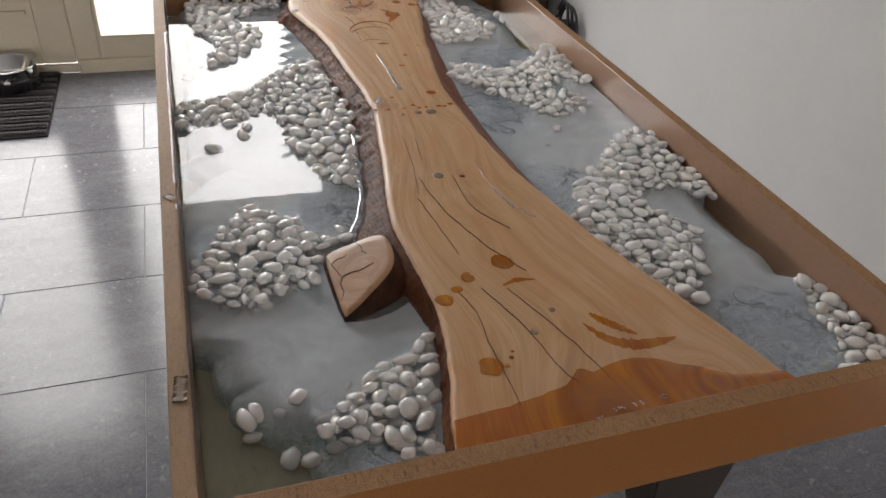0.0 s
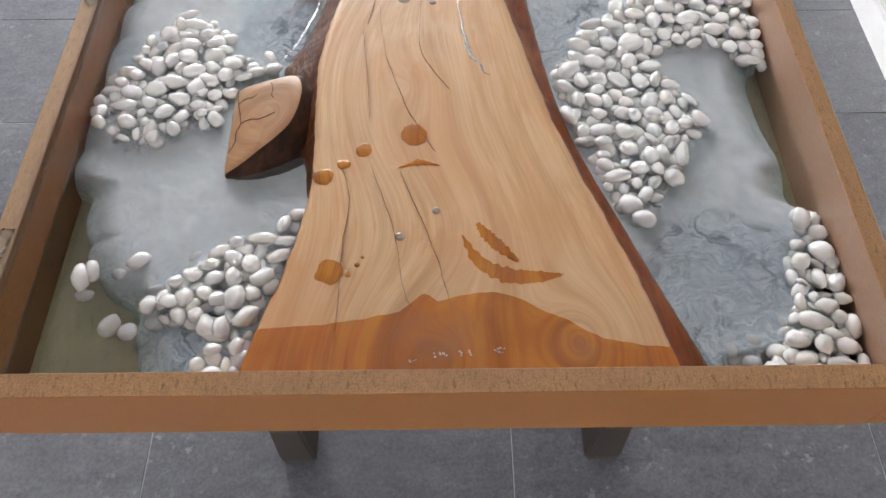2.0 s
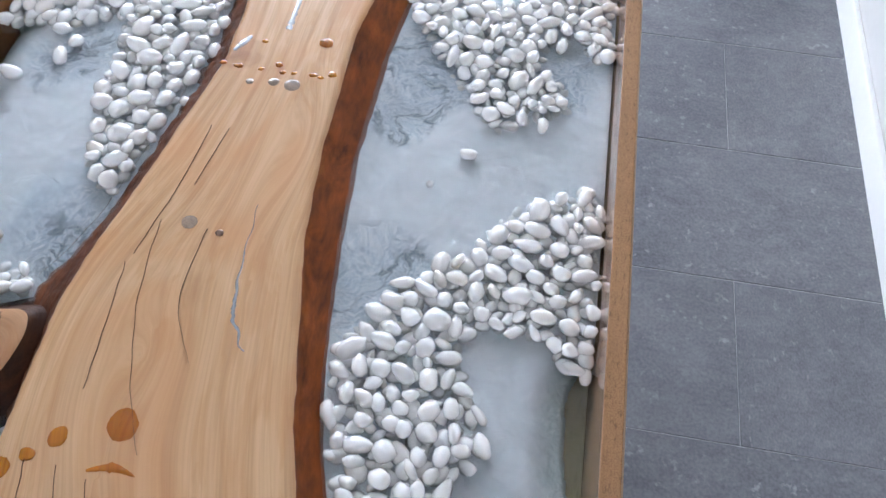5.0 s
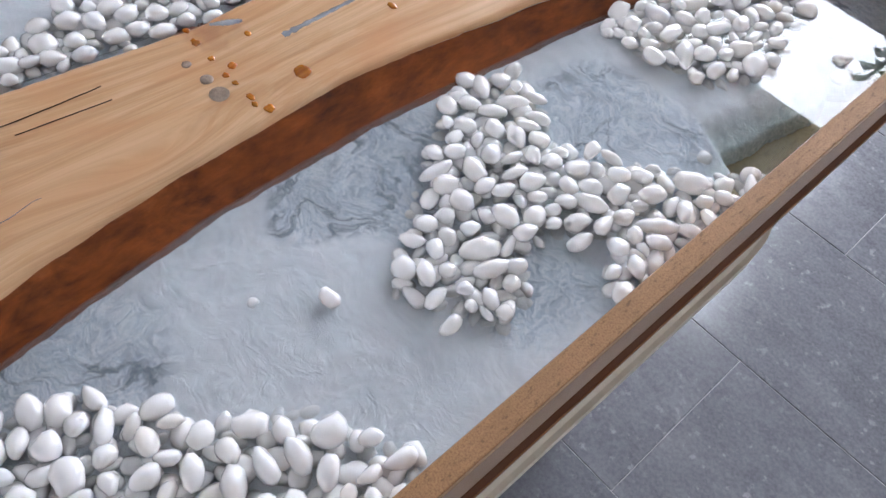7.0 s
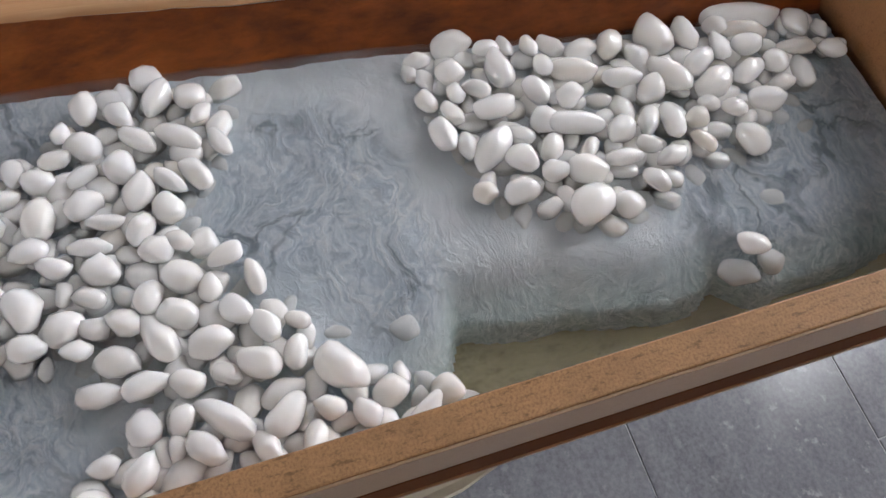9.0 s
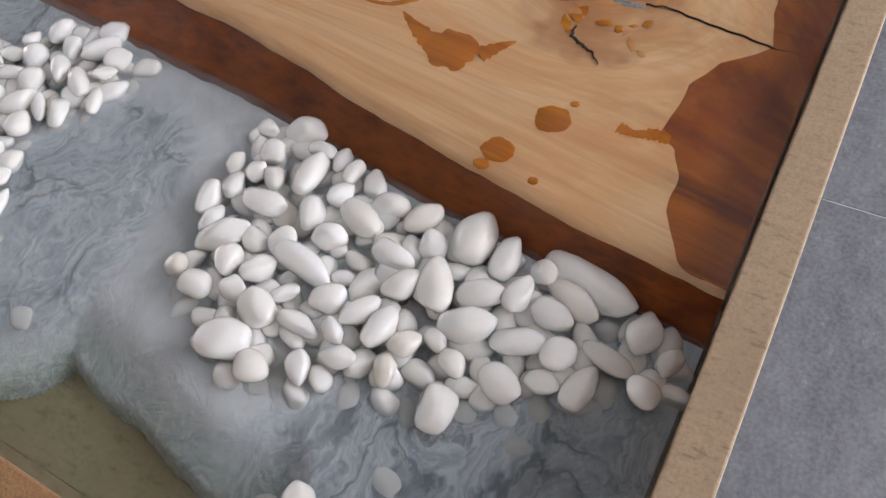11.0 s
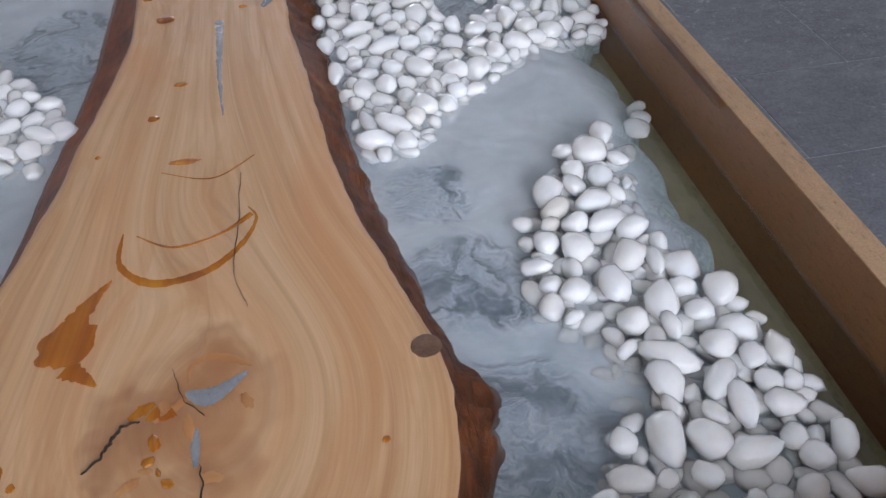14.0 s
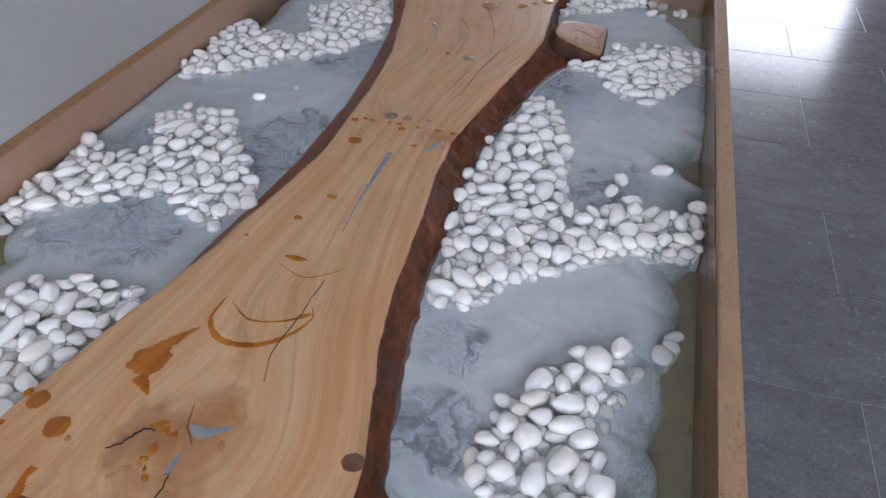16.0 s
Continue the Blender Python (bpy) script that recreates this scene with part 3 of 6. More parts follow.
# ---- resting table and mould ----
def make_support():
    th = tagged(empty("support_table", (0, 0.55, 0)), "cream-topped low table with flared dark legs carrying the mould", "table")
    inv = Matrix.Translation((0, -0.55, 0))
    bm = bmesh.new()
    x0, x1, y0, y1, r = -0.40, 0.389, 0.11, 1.12, 0.16
    ring = []
    for cx, cy, a0 in ((x1 - r, y1 - r, 0), (x0 + r, y1 - r, 90), (x0 + r, y0 + r, 180), (x1 - r, y0 + r, 270)):
        for k in range(9):
            a = radians(a0 + 90 * k / 8)
            ring.append((cx + r * math.cos(a), cy + r * math.sin(a)))
    f = bm.faces.new([bm.verts.new((x, y, 0.652)) for x, y in ring])
    g = bmesh.ops.extrude_face_region(bm, geom=[f])
    bmesh.ops.translate(bm, vec=(0, 0, 0.032), verts=[v for v in g["geom"] if isinstance(v, bmesh.types.BMVert)])
    bmesh.ops.recalc_face_normals(bm, faces=bm.faces)
    bmesh.ops.bevel(bm, geom=[e for e in bm.edges if abs(e.verts[0].co.z - e.verts[1].co.z) < 1e-6], offset=0.008, segments=3, affect="EDGES")
    bmesh.ops.transform(bm, matrix=inv, verts=bm.verts)
    part("tabletop", bm, M_TTOP, th)
    for x in (-0.280, 0.262):
        for y in (0.18, 0.98):
            prof = ((0.0, 0.030), (0.02, 0.032), (0.16, 0.026), (0.24, 0.040), (0.30, 0.058), (0.45, 0.075), (0.652, 0.10))
            bm = bmesh.new()
            rings = []
            for z, w in prof:
                rings.append([bm.verts.new((x + a * w, y - 0.55 + b * min(w, 0.035), z)) for a, b in ((-1, -1), (1, -1), (1, 1), (-1, 1))])
            for a, b in zip(rings, rings[1:]):
                for k in range(4):
                    bm.faces.new((a[k], a[(k + 1) % 4], b[(k + 1) % 4], b[k]))
            bm.faces.new(rings[0][::-1])
            bm.faces.new(rings[-1])
            bmesh.ops.bevel(bm, geom=bm.edges[:], offset=0.005, segments=2, affect="EDGES")
            part("leg", bm, M_LEG, th, "flared dark brown table leg")
    return th


make_support()
mould = tagged(empty("casting_mould", (0, 0.66, 0.655)), "open wooden casting mould of brown boards with chipboard edges", "mould")
m_inv = Matrix.Translation((0, -0.66, -0.655))


def mould_part(name, lo, hi, mat, bevel=0.0012, label="", parent=None):
    bm = box_bm(lo, hi, bevel, 2)
    bmesh.ops.transform(bm, matrix=m_inv, verts=bm.verts)
    return part(name, bm, mat, parent or mould, label)


def side_board(lo, hi, inner_axis, inner_sign, outer_mat, label, top_mat=None, inner_mat=None):
    """Board with a raw top edge, a smooth inner face and its own outer face."""
    bm = box_bm(lo, hi, 0.0012, 2)
    for f in bm.faces:
        n = f.normal
        f.material_index = 0
        if abs(n.z) < 0.5:
            f.material_index = 2
            if n[inner_axis] * inner_sign > 0.7:
                f.material_index = 1
    bmesh.ops.transform(bm, matrix=m_inv, verts=bm.verts)
    ob = part("side_board", bm, top_mat or M_MDF, mould, label)
    ob.data.materials.append(inner_mat or M_INNER)
    ob.data.materials.append(outer_mat)
    return ob


right_board = side_board((XR, YN - BT, 0.6845), (XR + BT - 0.0015, YF + BT, ZB), 0, -1, M_TAPE, "brown board with raw chipboard top edge", None, M_INNER_FILM_LIT)
mould_part("rail", (XR + BT - 0.0018, YN - BT + 0.001, 0.6905), (XR + BT + 0.0004, YF + BT - 0.001, 0.7245), M_DARKRAIL, 0.0006, "dark brown rail along the side board", right_board)
mould_part("facing", (XR + BT - 0.0018, YN - BT + 0.001, 0.7255), (XR + BT, YF + BT - 0.001, ZB - 0.0008), M_FACING, 0.0006, "brown facing strip", right_board)
mould_part("lip", (XR + BT - 0.0018, YN - BT + 0.001, 0.6845), (XR + BT + 0.0015, YF + BT - 0.001, 0.6900), M_TAPE, 0.001, "thin brown lip at the foot of the rail", right_board)
left_board = side_board((XL - BT, YN - BT, 0.6845), (XL, YF + BT, ZB), 0, 1, M_TAPE, "brown board with raw chipboard top edge", M_MDF_LEFT)
side_board((XL + 0.0005, YN - BT - 0.001, 0.6845), (XR - 0.0005, YN, ZB - 0.0005), 1, 1, M_TAPE, "glossy brown taped end board")
far_board = side_board((XL + 0.0005, YF, 0.6990), (XR - 0.0005, YF + BT + 0.001, ZB - 0.0005), 1, -1, M_PALE, "pale bare end board", M_MDF_PALE)
mould_part("lip", (XL + 0.0005, YF, 0.6845), (XR - 0.0005, YF + BT + 0.003, 0.6980), M_PALE, 0.001, "pale strip under the end board", far_board)
mould_part("base_panel", (XL + 0.0002, YN + 0.0002, 0.6845), (XR - 0.0002, YF - 0.0002, ZP), M_BASE, 0.0, "olive brown base panel under the resin")


def edge_film():
    """Loose clear film along the inside of a side board, its upper edge curling free."""
    bm = bmesh.new()
    rows = []
    for y in np.linspace(0.03, 1.02, 200):
        w = 0.0012 + 0.0011 * noise.noise(Vector((y * 30, 2, 0))) + 0.0005 * noise.noise(Vector((y * 110, 5, 0)))
        top = ZB + 0.0012 * noise.noise(Vector((y * 40, 8, 0)))
        rows.append([bm.verts.new((x, y - 0.66, z - 0.655)) for x, z in ((XL + 0.0008, 0.7655), (XL + 0.001 + 0.3 * w, 0.769), (XL + 0.001 + w, top - 0.002), (XL - 0.0005 + w, top + 0.0010), (XL - 0.0035, ZB + 0.0008))])
    for a, b in zip(rows, rows[1:]):
        for k in range(4):
            bm.faces.new((a[k], b[k], b[k + 1], a[k + 1])).smooth = True
    ob = part("edge_film", bm, M_FILM, left_board, "loose clear plastic film along the inner edge")
    ob.visible_shadow = False


edge_film()


def tape_strip(x, y, length, turn, label):
    """A crumpled scrap of clear tape stuck over the board's top edge."""
    bm = bmesh.new()
    n = 14
    ca, sa = math.cos(radians(turn)), math.sin(radians(turn))
    rows = []
    for i in range(n):
        t = length * (i / (n - 1) - 0.5)
        rows.append([bm.verts.new((x + sa * t + ca * w, y + ca * t - sa * w, ZB + 0.0012 + 0.0012 * noise.noise(Vector((i * 0.7, w * 300, x))))) for w in (-0.006, -0.002, 0.002, 0.006)])
    for a, b in zip(rows, rows[1:]):
        for k in range(3):
            bm.faces.new((a[k], a[k + 1], b[k + 1], b[k])).smooth = True
    bmesh.ops.solidify(bm, geom=bm.faces[:], thickness=0.0004)
    return tagged(part("tape_scrap", bm, M_CLEARTAPE, None), label, "tape")


tape_strip(XL - 0.009, 0.125, 0.032, 4, "crumpled scrap of clear tape on the board edge")
# This one stands for a bit of wire, built with the tape shape.
tape_strip(XL - 0.008, 0.452, 0.016, -35, "small curled wire on the board edge, built as a tape strip")


# ---- slab of wood ----
def smooth_curve(knots, n=900, width=0.012):
    ys = np.linspace(YN, YF, n)
    k = np.array(knots).reshape(-1, 2)
    v = np.interp(ys, k[:, 0], k[:, 1])
    s = width / (ys[1] - ys[0])
    w = np.exp(-0.5 * (np.arange(-60, 61) / s) ** 2)
    return ys, np.convolve(np.pad(v, 60, mode="reflect", reflect_type="odd"), w / w.sum(), mode="valid")


R_TOP = smooth_curve((0, .185, .062, .170, .113, .156, .173, .135, .25, .110, .31, .093, .384, .078, .467, .060, .535, .052, .61, .047, .69, .046,
                      .77, .044, .86, .056, .91, .066, .98, .076, 1.04, .089, 1.10, .105, 1.15, .115, 1.21, .128, 1.27, .138, 1.333, .146))
R_LOW = smooth_curve((0, .232, .057, .209, .097, .193, .171, .166, .225, .146, .281, .127, .341, .113, .42, .103, .50, .095, .61, .088, .71, .090,
                      .77, .091, .86, .099, .93, .108, .994, .113, 1.086, .127, 1.148, .139, 1.23, .148, 1.28, .156, 1.333, .162))
L_TOP = smooth_curve((0, -.194, .043, -.183, .097, -.167, .155, -.153, .205, -.146, .28, -.149, .337, -.152, .383, -.152, .43, -.146, .53, -.126, .6, -.115,
                      .69, -.099, .77, -.099, .89, -.110, .98, -.116, 1.055, -.127, 1.13, -.146, 1.18, -.159, 1.21, -.160, 1.25, -.155, 1.29, -.142, 1.333, -.122), width=0.010)
L_LOW = smooth_curve((0, -.200, .1, -.174, .15, -.159, .205, -.154, .253, -.164, .31, -.19, .37, -.20, .394, -.205, .43, -.185, .489, -.166, .55, -.157, .65, -.141,
                      .75, -.135, .93, -.138, 1.026, -.149, 1.088, -.160, 1.151, -.169, 1.18, -.178, 1.20, -.196, 1.225, -.186, 1.264, -.170, 1.333, -.150), width=0.007)


def at_y(curve, y):
    return np.interp(y, curve[0], curve[1])


def ripple(y, seed, amp):
    """Fine unevenness along an edge."""
    return np.array([amp * (noise.noise(Vector((v * 26, seed, 0))) + 0.5 * noise.noise(Vector((v * 85, seed, 3)))) for v in y])


KNOTS = ((-0.03, 1.20, 0.055, 0.9), (-0.05, 0.30, 0.060, 0.30), (0.02, 0.40, 0.030, -0.25), (-0.07, 0.70, 0.025, 0.25), (0.03, 0.75, 0.02, -0.2))
OVALS = ((-0.030, 1.200, 0.085, 0.75, 0.95), (-0.025, 0.015, 0.070, 0.9, 0.9), (-0.055, 0.330, 0.075, 0.55, 0.7), (0.10, 0.03, 0.04, 0.8, 0.8), (-0.03, 1.02, 0.05, 0.5, 0.45), (0.02, 0.60, 0.035, 0.3, 0.5))
slab = tagged(empty("wood_slab", (0, 0.66, ZP)), "live-edge slab of pale yellow wood lying in the resin", "wood slab")
s_off = np.array((0, 0.66, ZP))


def flow_uv(x, y):
    """Position carried along the grain: straightened to the slab's outline and bent round knots."""
    l, r = at_y(L_TOP, y), at_y(R_TOP, y)
    c, h = (l + r) / 2, (r - l) / 2
    u = (x - c) / h * 0.13
    v = np.array(y, dtype=float)
    for kx, ky, kr, ks in KNOTS:
        d = np.hypot(x - kx, (y - ky) * 0.55) / kr
        u = u + ks * kr * np.exp(-d * d) * np.sign(x - kx + 1e-6) * (1 - np.exp(-d))
        v = v + 0.35 * ks * kr * np.exp(-d * d)
    for kx, ky, kr, sq, amt in OVALS:
        rr = np.hypot(x - kx, (y - ky) * sq)
        wgt = amt * np.exp(-(rr / kr) ** 2)
        u = u * (1 - wgt) + wgt * rr * 0.9
        v = v * (1 - 0.6 * wgt)
    return u, v


def make_slab():
    ny, nx = 440, 72
    ys = np.linspace(YN + 0.002, YF - 0.002, ny)
    l = at_y(L_TOP, ys) + ripple(ys, 1.0, 0.0022)
    r = at_y(R_TOP, ys) + ripple(ys, 7.0, 0.0016)
    s = np.linspace(-1, 1, nx)
    s = np.sign(s) * (1 - (1 - np.abs(s)) ** 1.35)
    X = (l + r)[:, None] / 2 + s[None, :] * (r - l)[:, None] / 2
    Y = np.repeat(ys[:, None], nx, 1)
    ed = np.minimum(X - l[:, None], r[:, None] - X)
    Z = ZS + 0.0006 * np.sin(7 * Y + 9 * X) - 0.005 * np.exp(-np.maximum(ed, 0) / 0.0026)
    U, V = flow_uv(X, Y)
    verts = np.stack([X, Y, Z], -1).reshape(-1, 3) - s_off
    faces = [(j * nx + i, j * nx + i + 1, (j + 1) * nx + i + 1, (j + 1) * nx + i) for j in range(ny - 1) for i in range(nx - 1)]
    mesh_object("planed_top", verts, faces, M_WOOD, slab, uvs=np.stack([U, V], -1).reshape(-1, 2), label="planed pale wood with fine cracks")
    for name, top, low, sgn, mat, amp, seed, lb in (("live_edge", r, R_LOW, 1, M_BARK_S, 0.0005, 21.0, "smooth reddish brown live edge"), ("live_edge", l, L_LOW, -1, M_BARK_R, 0.0026, 33.0, "rough dark brown bark edge")):
        low_x = at_y(low, ys)
        prof = [(0.0, ZS - 0.005, 0.0), (0.05, ZS - 0.0085, 0.4), (0.16, ZS - 0.013, 0.8), (0.32, ZS - 0.018, 1.0), (0.52, ZS - 0.023, 1.0), (0.74, ZS - 0.028, 1.0), (0.92, ZS - 0.033, 0.8), (1.0, ZR - 0.008, 0.6), (1.04, ZP + 0.002, 0.3)]
        vs = []
        for f, z, k in prof:
            for y, a, b in zip(ys, top, low_x):
                q = Vector((f * 3.4, y * (17 if sgn > 0 else 44), seed))
                d = k * amp * (noise.noise(q) + 0.6 * noise.noise(q * 3.1))
                if sgn < 0:
                    d *= 1 + 2.2 * math.exp(-((y - 1.21) / 0.03) ** 2) + 1.6 * math.exp(-((y - 0.70) / 0.05) ** 2)
                vs.append((a + (b - a) * f + sgn * d, y, z + 0.5 * d))
        vs = np.array(vs) - s_off
        m = len(prof)
        fs = [(i * ny + j, i * ny + j + 1, (i + 1) * ny + j + 1, (i + 1) * ny + j) for i in range(m - 1) for j in range(ny - 1)]
        if sgn < 0:
            fs = [f[::-1] for f in fs]
        mesh_object(name, vs, fs, mat, slab, label=lb)


make_slab()


def make_stump():
    """Sawn-off branch: a tilted cut face on a hollowed side, the hollow's shade put into its colour."""
    face = ((-.242, .239), (-.2435, .280), (-.244, .320), (-.242, .350), (-.226, .356), (-.206, .356), (-.186, .356), (-.173, .350), (-.167, .335), (-.167, .318), (-.170, .299), (-.177, .283), (-.190, .270), (-.206, .258), (-.222, .246), (-.236, .238))
    foot = ((-.244, .240), (-.246, .280), (-.247, .320), (-.245, .353), (-.232, .366), (-.213, .376), (-.190, .386), (-.165, .392), (-.140, .360), (-.135, .320), (-.135, .290), (-.140, .270), (-.158, .256), (-.175, .246), (-.206, .235), (-.238, .236))
    n = 60

    def ringed(p):
        p = np.array(p)
        t = np.linspace(0, len(p), n, endpoint=False)
        i = t.astype(int)
        f = (t - i)[:, None]
        a, b, c, d = p[(i - 1) % len(p)], p[i], p[(i + 1) % len(p)], p[(i + 2) % len(p)]
        return 0.5 * ((2 * b) + (c - a) * f + (2 * a - 5 * b + 4 * c - d) * f ** 2 + (3 * b - a - 3 * c + d) * f ** 3)

    A, B = ringed(face), ringed(foot)
    zf = lambda x: 0.7575 + 0.33 * (x + 0.170) * (x < -0.170) 
    mid = A.mean(0)
    vs, uv, fs = [], [], []
    for k in (0.0, 0.25, 0.5, 0.75, 0.93, 1.0):
        for p in A:
            q = mid + (p - mid) * k
            vs.append((q[0], q[1], zf(q[0]) - (0.0018 if k == 1.0 else 0)))
            uv.append((np.hypot(*(q - mid)) * 1.0, 0.3 + 0.05 * math.atan2(*(q - mid))))
    for j in range(5):
        for i in range(n):
            a, b = j * n + i, j * n + (i + 1) % n
            fs.append((a, b, b + n, a + n))
    vs = np.array(vs) - s_off
    stump = mesh_object("branch_stump", vs, [f[::-1] for f in fs], M_STUMP, slab, uvs=uv, label="sawn branch stump with a cracked tan face")
    sv, sf = [], []
    prof = ((0.0, 0.0), (0.06, 0.10), (0.25, 0.30), (0.30, 0.55), (0.55, 0.80), (1.0, 1.0), (1.02, 1.6))
    for f, g in prof:
        for i, (p, q) in enumerate(zip(A, B)):
            x, y = p + (q - p) * f
            z0 = zf(p[0]) - 0.0018
            d = 0.0022 * noise.noise(Vector((x * 60, y * 60, g * 3))) * (0 < g < 1.2)
            sv.append((x + d, y + d, z0 + (ZR - 0.004 - z0) * g))
    for j in range(len(prof) - 1):
        for i in range(n):
            a, b = j * n + i, j * n + (i + 1) % n
            sf.append((a, a + n, b + n, b))
    mesh_object("stump_side", np.array(sv) - s_off, [f[::-1] for f in sf], M_STUMPSIDE, stump, label="bark below the cut, coloured dark as a shaded hollow")
    return stump


stump = make_stump()


def patch(name, cx, cy, rx, ry, turn, mat, seed, rough=0.14, lift=0.0008, parent=None, label=""):
    """A thin domed film with an uneven outline on the slab's top."""
    n, rings = 40, (0.0, 0.5, 0.8, 0.94, 1.0)
    ca, sa = math.cos(radians(turn)), math.sin(radians(turn))
    vs, fs = [], []
    for k in rings:
        for i in range(n):
            a = 2 * math.pi * i / n
            w = 1 + rough * (noise.noise(Vector((math.cos(a) * 1.3, math.sin(a) * 1.3, seed))) + 0.5 * noise.noise(Vector((math.cos(a) * 3.5, math.sin(a) * 3.5, seed))))
            x, y = k * rx * w * math.cos(a), k * ry * w * math.sin(a)
            vs.append((cx + ca * x - sa * y, cy + sa * x + ca * y, lift * (1.25 - k ** 4)))
    return film(name, vs, [(j * n + i, j * n + (i + 1) % n, (j + 1) * n + (i + 1) % n, (j + 1) * n + i) for j in range(len(rings) - 1) for i in range(n)], mat, parent, label)


def film(name, vs, fs, mat, parent=None, label="", base=None):
    vs = np.array(vs)
    z = (ZS + 0.0006 * np.sin(7 * vs[:, 1] + 9 * vs[:, 0]) if base is None else base) + vs[:, 2]
    u, v = flow_uv(vs[:, 0], vs[:, 1])
    off = s_off
    fs = [f[::-1] for f in fs]
    ob = mesh_object(name, np.stack([vs[:, 0], vs[:, 1], z], -1) - off, fs, mat, parent or slab, uvs=np.stack([u, v], -1), label=label)
    nz = sum(p.normal.z for p in ob.data.polygons)
    if nz < 0:
        ob.data.flip_normals()
    return ob


def ribbon(name, pts, widths, mat, lift=0.0006, seed=0.0, wob=0.0, parent=None, label="", base=None):
    """A tapered band along a smooth line, on the slab's top."""
    p = np.array(pts, dtype=float)
    m = 14 * (len(p) - 1) + 1
    t = np.linspace(0, len(p) - 1, m)
    i = np.clip(t.astype(int), 0, len(p) - 2)
    f = (t - i)[:, None]
    a, b, c, d = p[np.maximum(i - 1, 0)], p[i], p[i + 1], p[np.minimum(i + 2, len(p) - 1)]
    q = 0.5 * ((2 * b) + (c - a) * f + (2 * a - 5 * b + 4 * c - d) * f ** 2 + (3 * b - a - 3 * c + d) * f ** 3)
    w = np.interp(t, np.linspace(0, len(p) - 1, len(widths)), widths)
    tan = np.gradient(q, axis=0)
    tan /= np.linalg.norm(tan, axis=1)[:, None] + 1e-9
    nor = np.stack([-tan[:, 1], tan[:, 0]], 1)
    vs = []
    for k in range(m):
        o = wob * noise.noise(Vector((t[k] * 3.1, seed, 0)))
        e = 1 + (0.3 if seed >= 304 else 0.8 if seed >= 300 else 0.5) * noise.noise(Vector((t[k] * (9.0 if seed >= 300 else 6.0), seed, 5)))
        for s, z in ((-0.5, 0.15), (0.0, 1.0), (0.5, 0.15)):
            x, y = q[k] + nor[k] * (s * w[k] * e + o)
            vs.append((x, y, lift * z))
    fs = [(k * 3 + j, k * 3 + j + 1, k * 3 + j + 4, k * 3 + j + 3) for k in range(m - 1) for j in range(2)]
    return film(name, vs, fs, mat, parent, label, base)


def end_wash(name, edge, at_far, label):
    """Wet band along one end of the slab, up to an uneven front given as (x, y) knots."""
    k = np.array(edge)
    k = k[np.argsort(k[:, 0])]
    nx, nt = 160, 22
    lo, hi = k[0, 0], k[-1, 0]
    vs = []
    for i in range(nx):
        x = lo + (hi - lo) * i / (nx - 1)
        fr = np.interp(x, k[:, 0], k[:, 1]) + 0.0022 * noise.noise(Vector((x * 60, 4, 0)))
        end = YF - 0.003 if at_far else YN + 0.003
        for j in range(nt):
            y = end + (fr - end) * j / (nt - 1)
            l, r = at_y(L_TOP, y) + 0.002, at_y(R_TOP, y) - 0.002
            vs.append((min(max(x, l), r), y, 0.0011 * (1 - (j / (nt - 1)) ** 8)))
    fs = [(i * nt + j, (i + 1) * nt + j, (i + 1) * nt + j + 1, i * nt + j + 1) for i in range(nx - 1) for j in range(nt - 1)]
    return film(name, vs, fs, M_WET_FAR if at_far else M_WET, None, label)


WASH_NEAR = ((-.195, .012), (-.183, .047), (-.122, .051), (-.085, .056), (-.056, .062), (-.036, .080), (-.030, .079), (-.022, .072), (.0, .078), (.027, .082), (.053, .073), (.066, .064), (.078, .059), (.121, .034), (.15, .028), (.186, .025))
WASH_FAR = ((.146, 1.318), (.138, 1.306), (.112, 1.291), (.087, 1.288), (.072, 1.282), (.066, 1.270), (.050, 1.272), (.025, 1.274), (.004, 1.283), (-.010, 1.299), (-.018, 1.306), (-.045, 1.299), (-.085, 1.293), (-.101, 1.300), (-.112, 1.293), (-.145, 1.297))
end_wash("wet_end", WASH_NEAR, False, "end grain soaked dark orange by resin")
end_wash("wet_end", WASH_FAR, True, "end grain soaked dark red-brown by resin")
STAINS = ((-.045, .265, .0135, .0145, 20, .12), (-.096, .246, .0082, .0095, 0, .15), (-.115, .228, .0068, .0062, 0, .2), (-.135, .213, .0105, .0105, 0, .2),
          (-.121, .104, .0125, .0125, 10, .25), (-.104, .101, .003, .003, 0, .2), (-.096, .111, .0028, .0026, 0, .2), (-.091, .119, .0018, .0018, 0, .2),
          (.048, 1.134, .0150, .0215, -28, .35), (.108, 1.195, .0085, .0095, 0, .2), (.077, 1.214, .0098, .0105, 0, .15), (.120, 1.191, .0038, .0045, 0, .3),
          (.062, 1.221, .0022, .0026, 0, .2), (.120, 1.222, .0026, .003, 0, .2), (-.085, 1.262, .0030, .0030, 0, .2), (-.120, 1.234, .0022, .0022, 0, .2),
          (.014, .746, .0088, .0075, 0, .15), (.033, .698, .0052, .0048, 0, .3), (.011, .693, .0050, .0030, 0, .4), (.021, .691, .004, .0024, 0, .4))
for i, (x, y, a, b, turn, rg) in enumerate(STAINS):
    patch("resin_stain", x, y, a, b, turn, M_DRIP, i * 3.7, rg, label="orange resin soaked spot" if i == 0 else "")
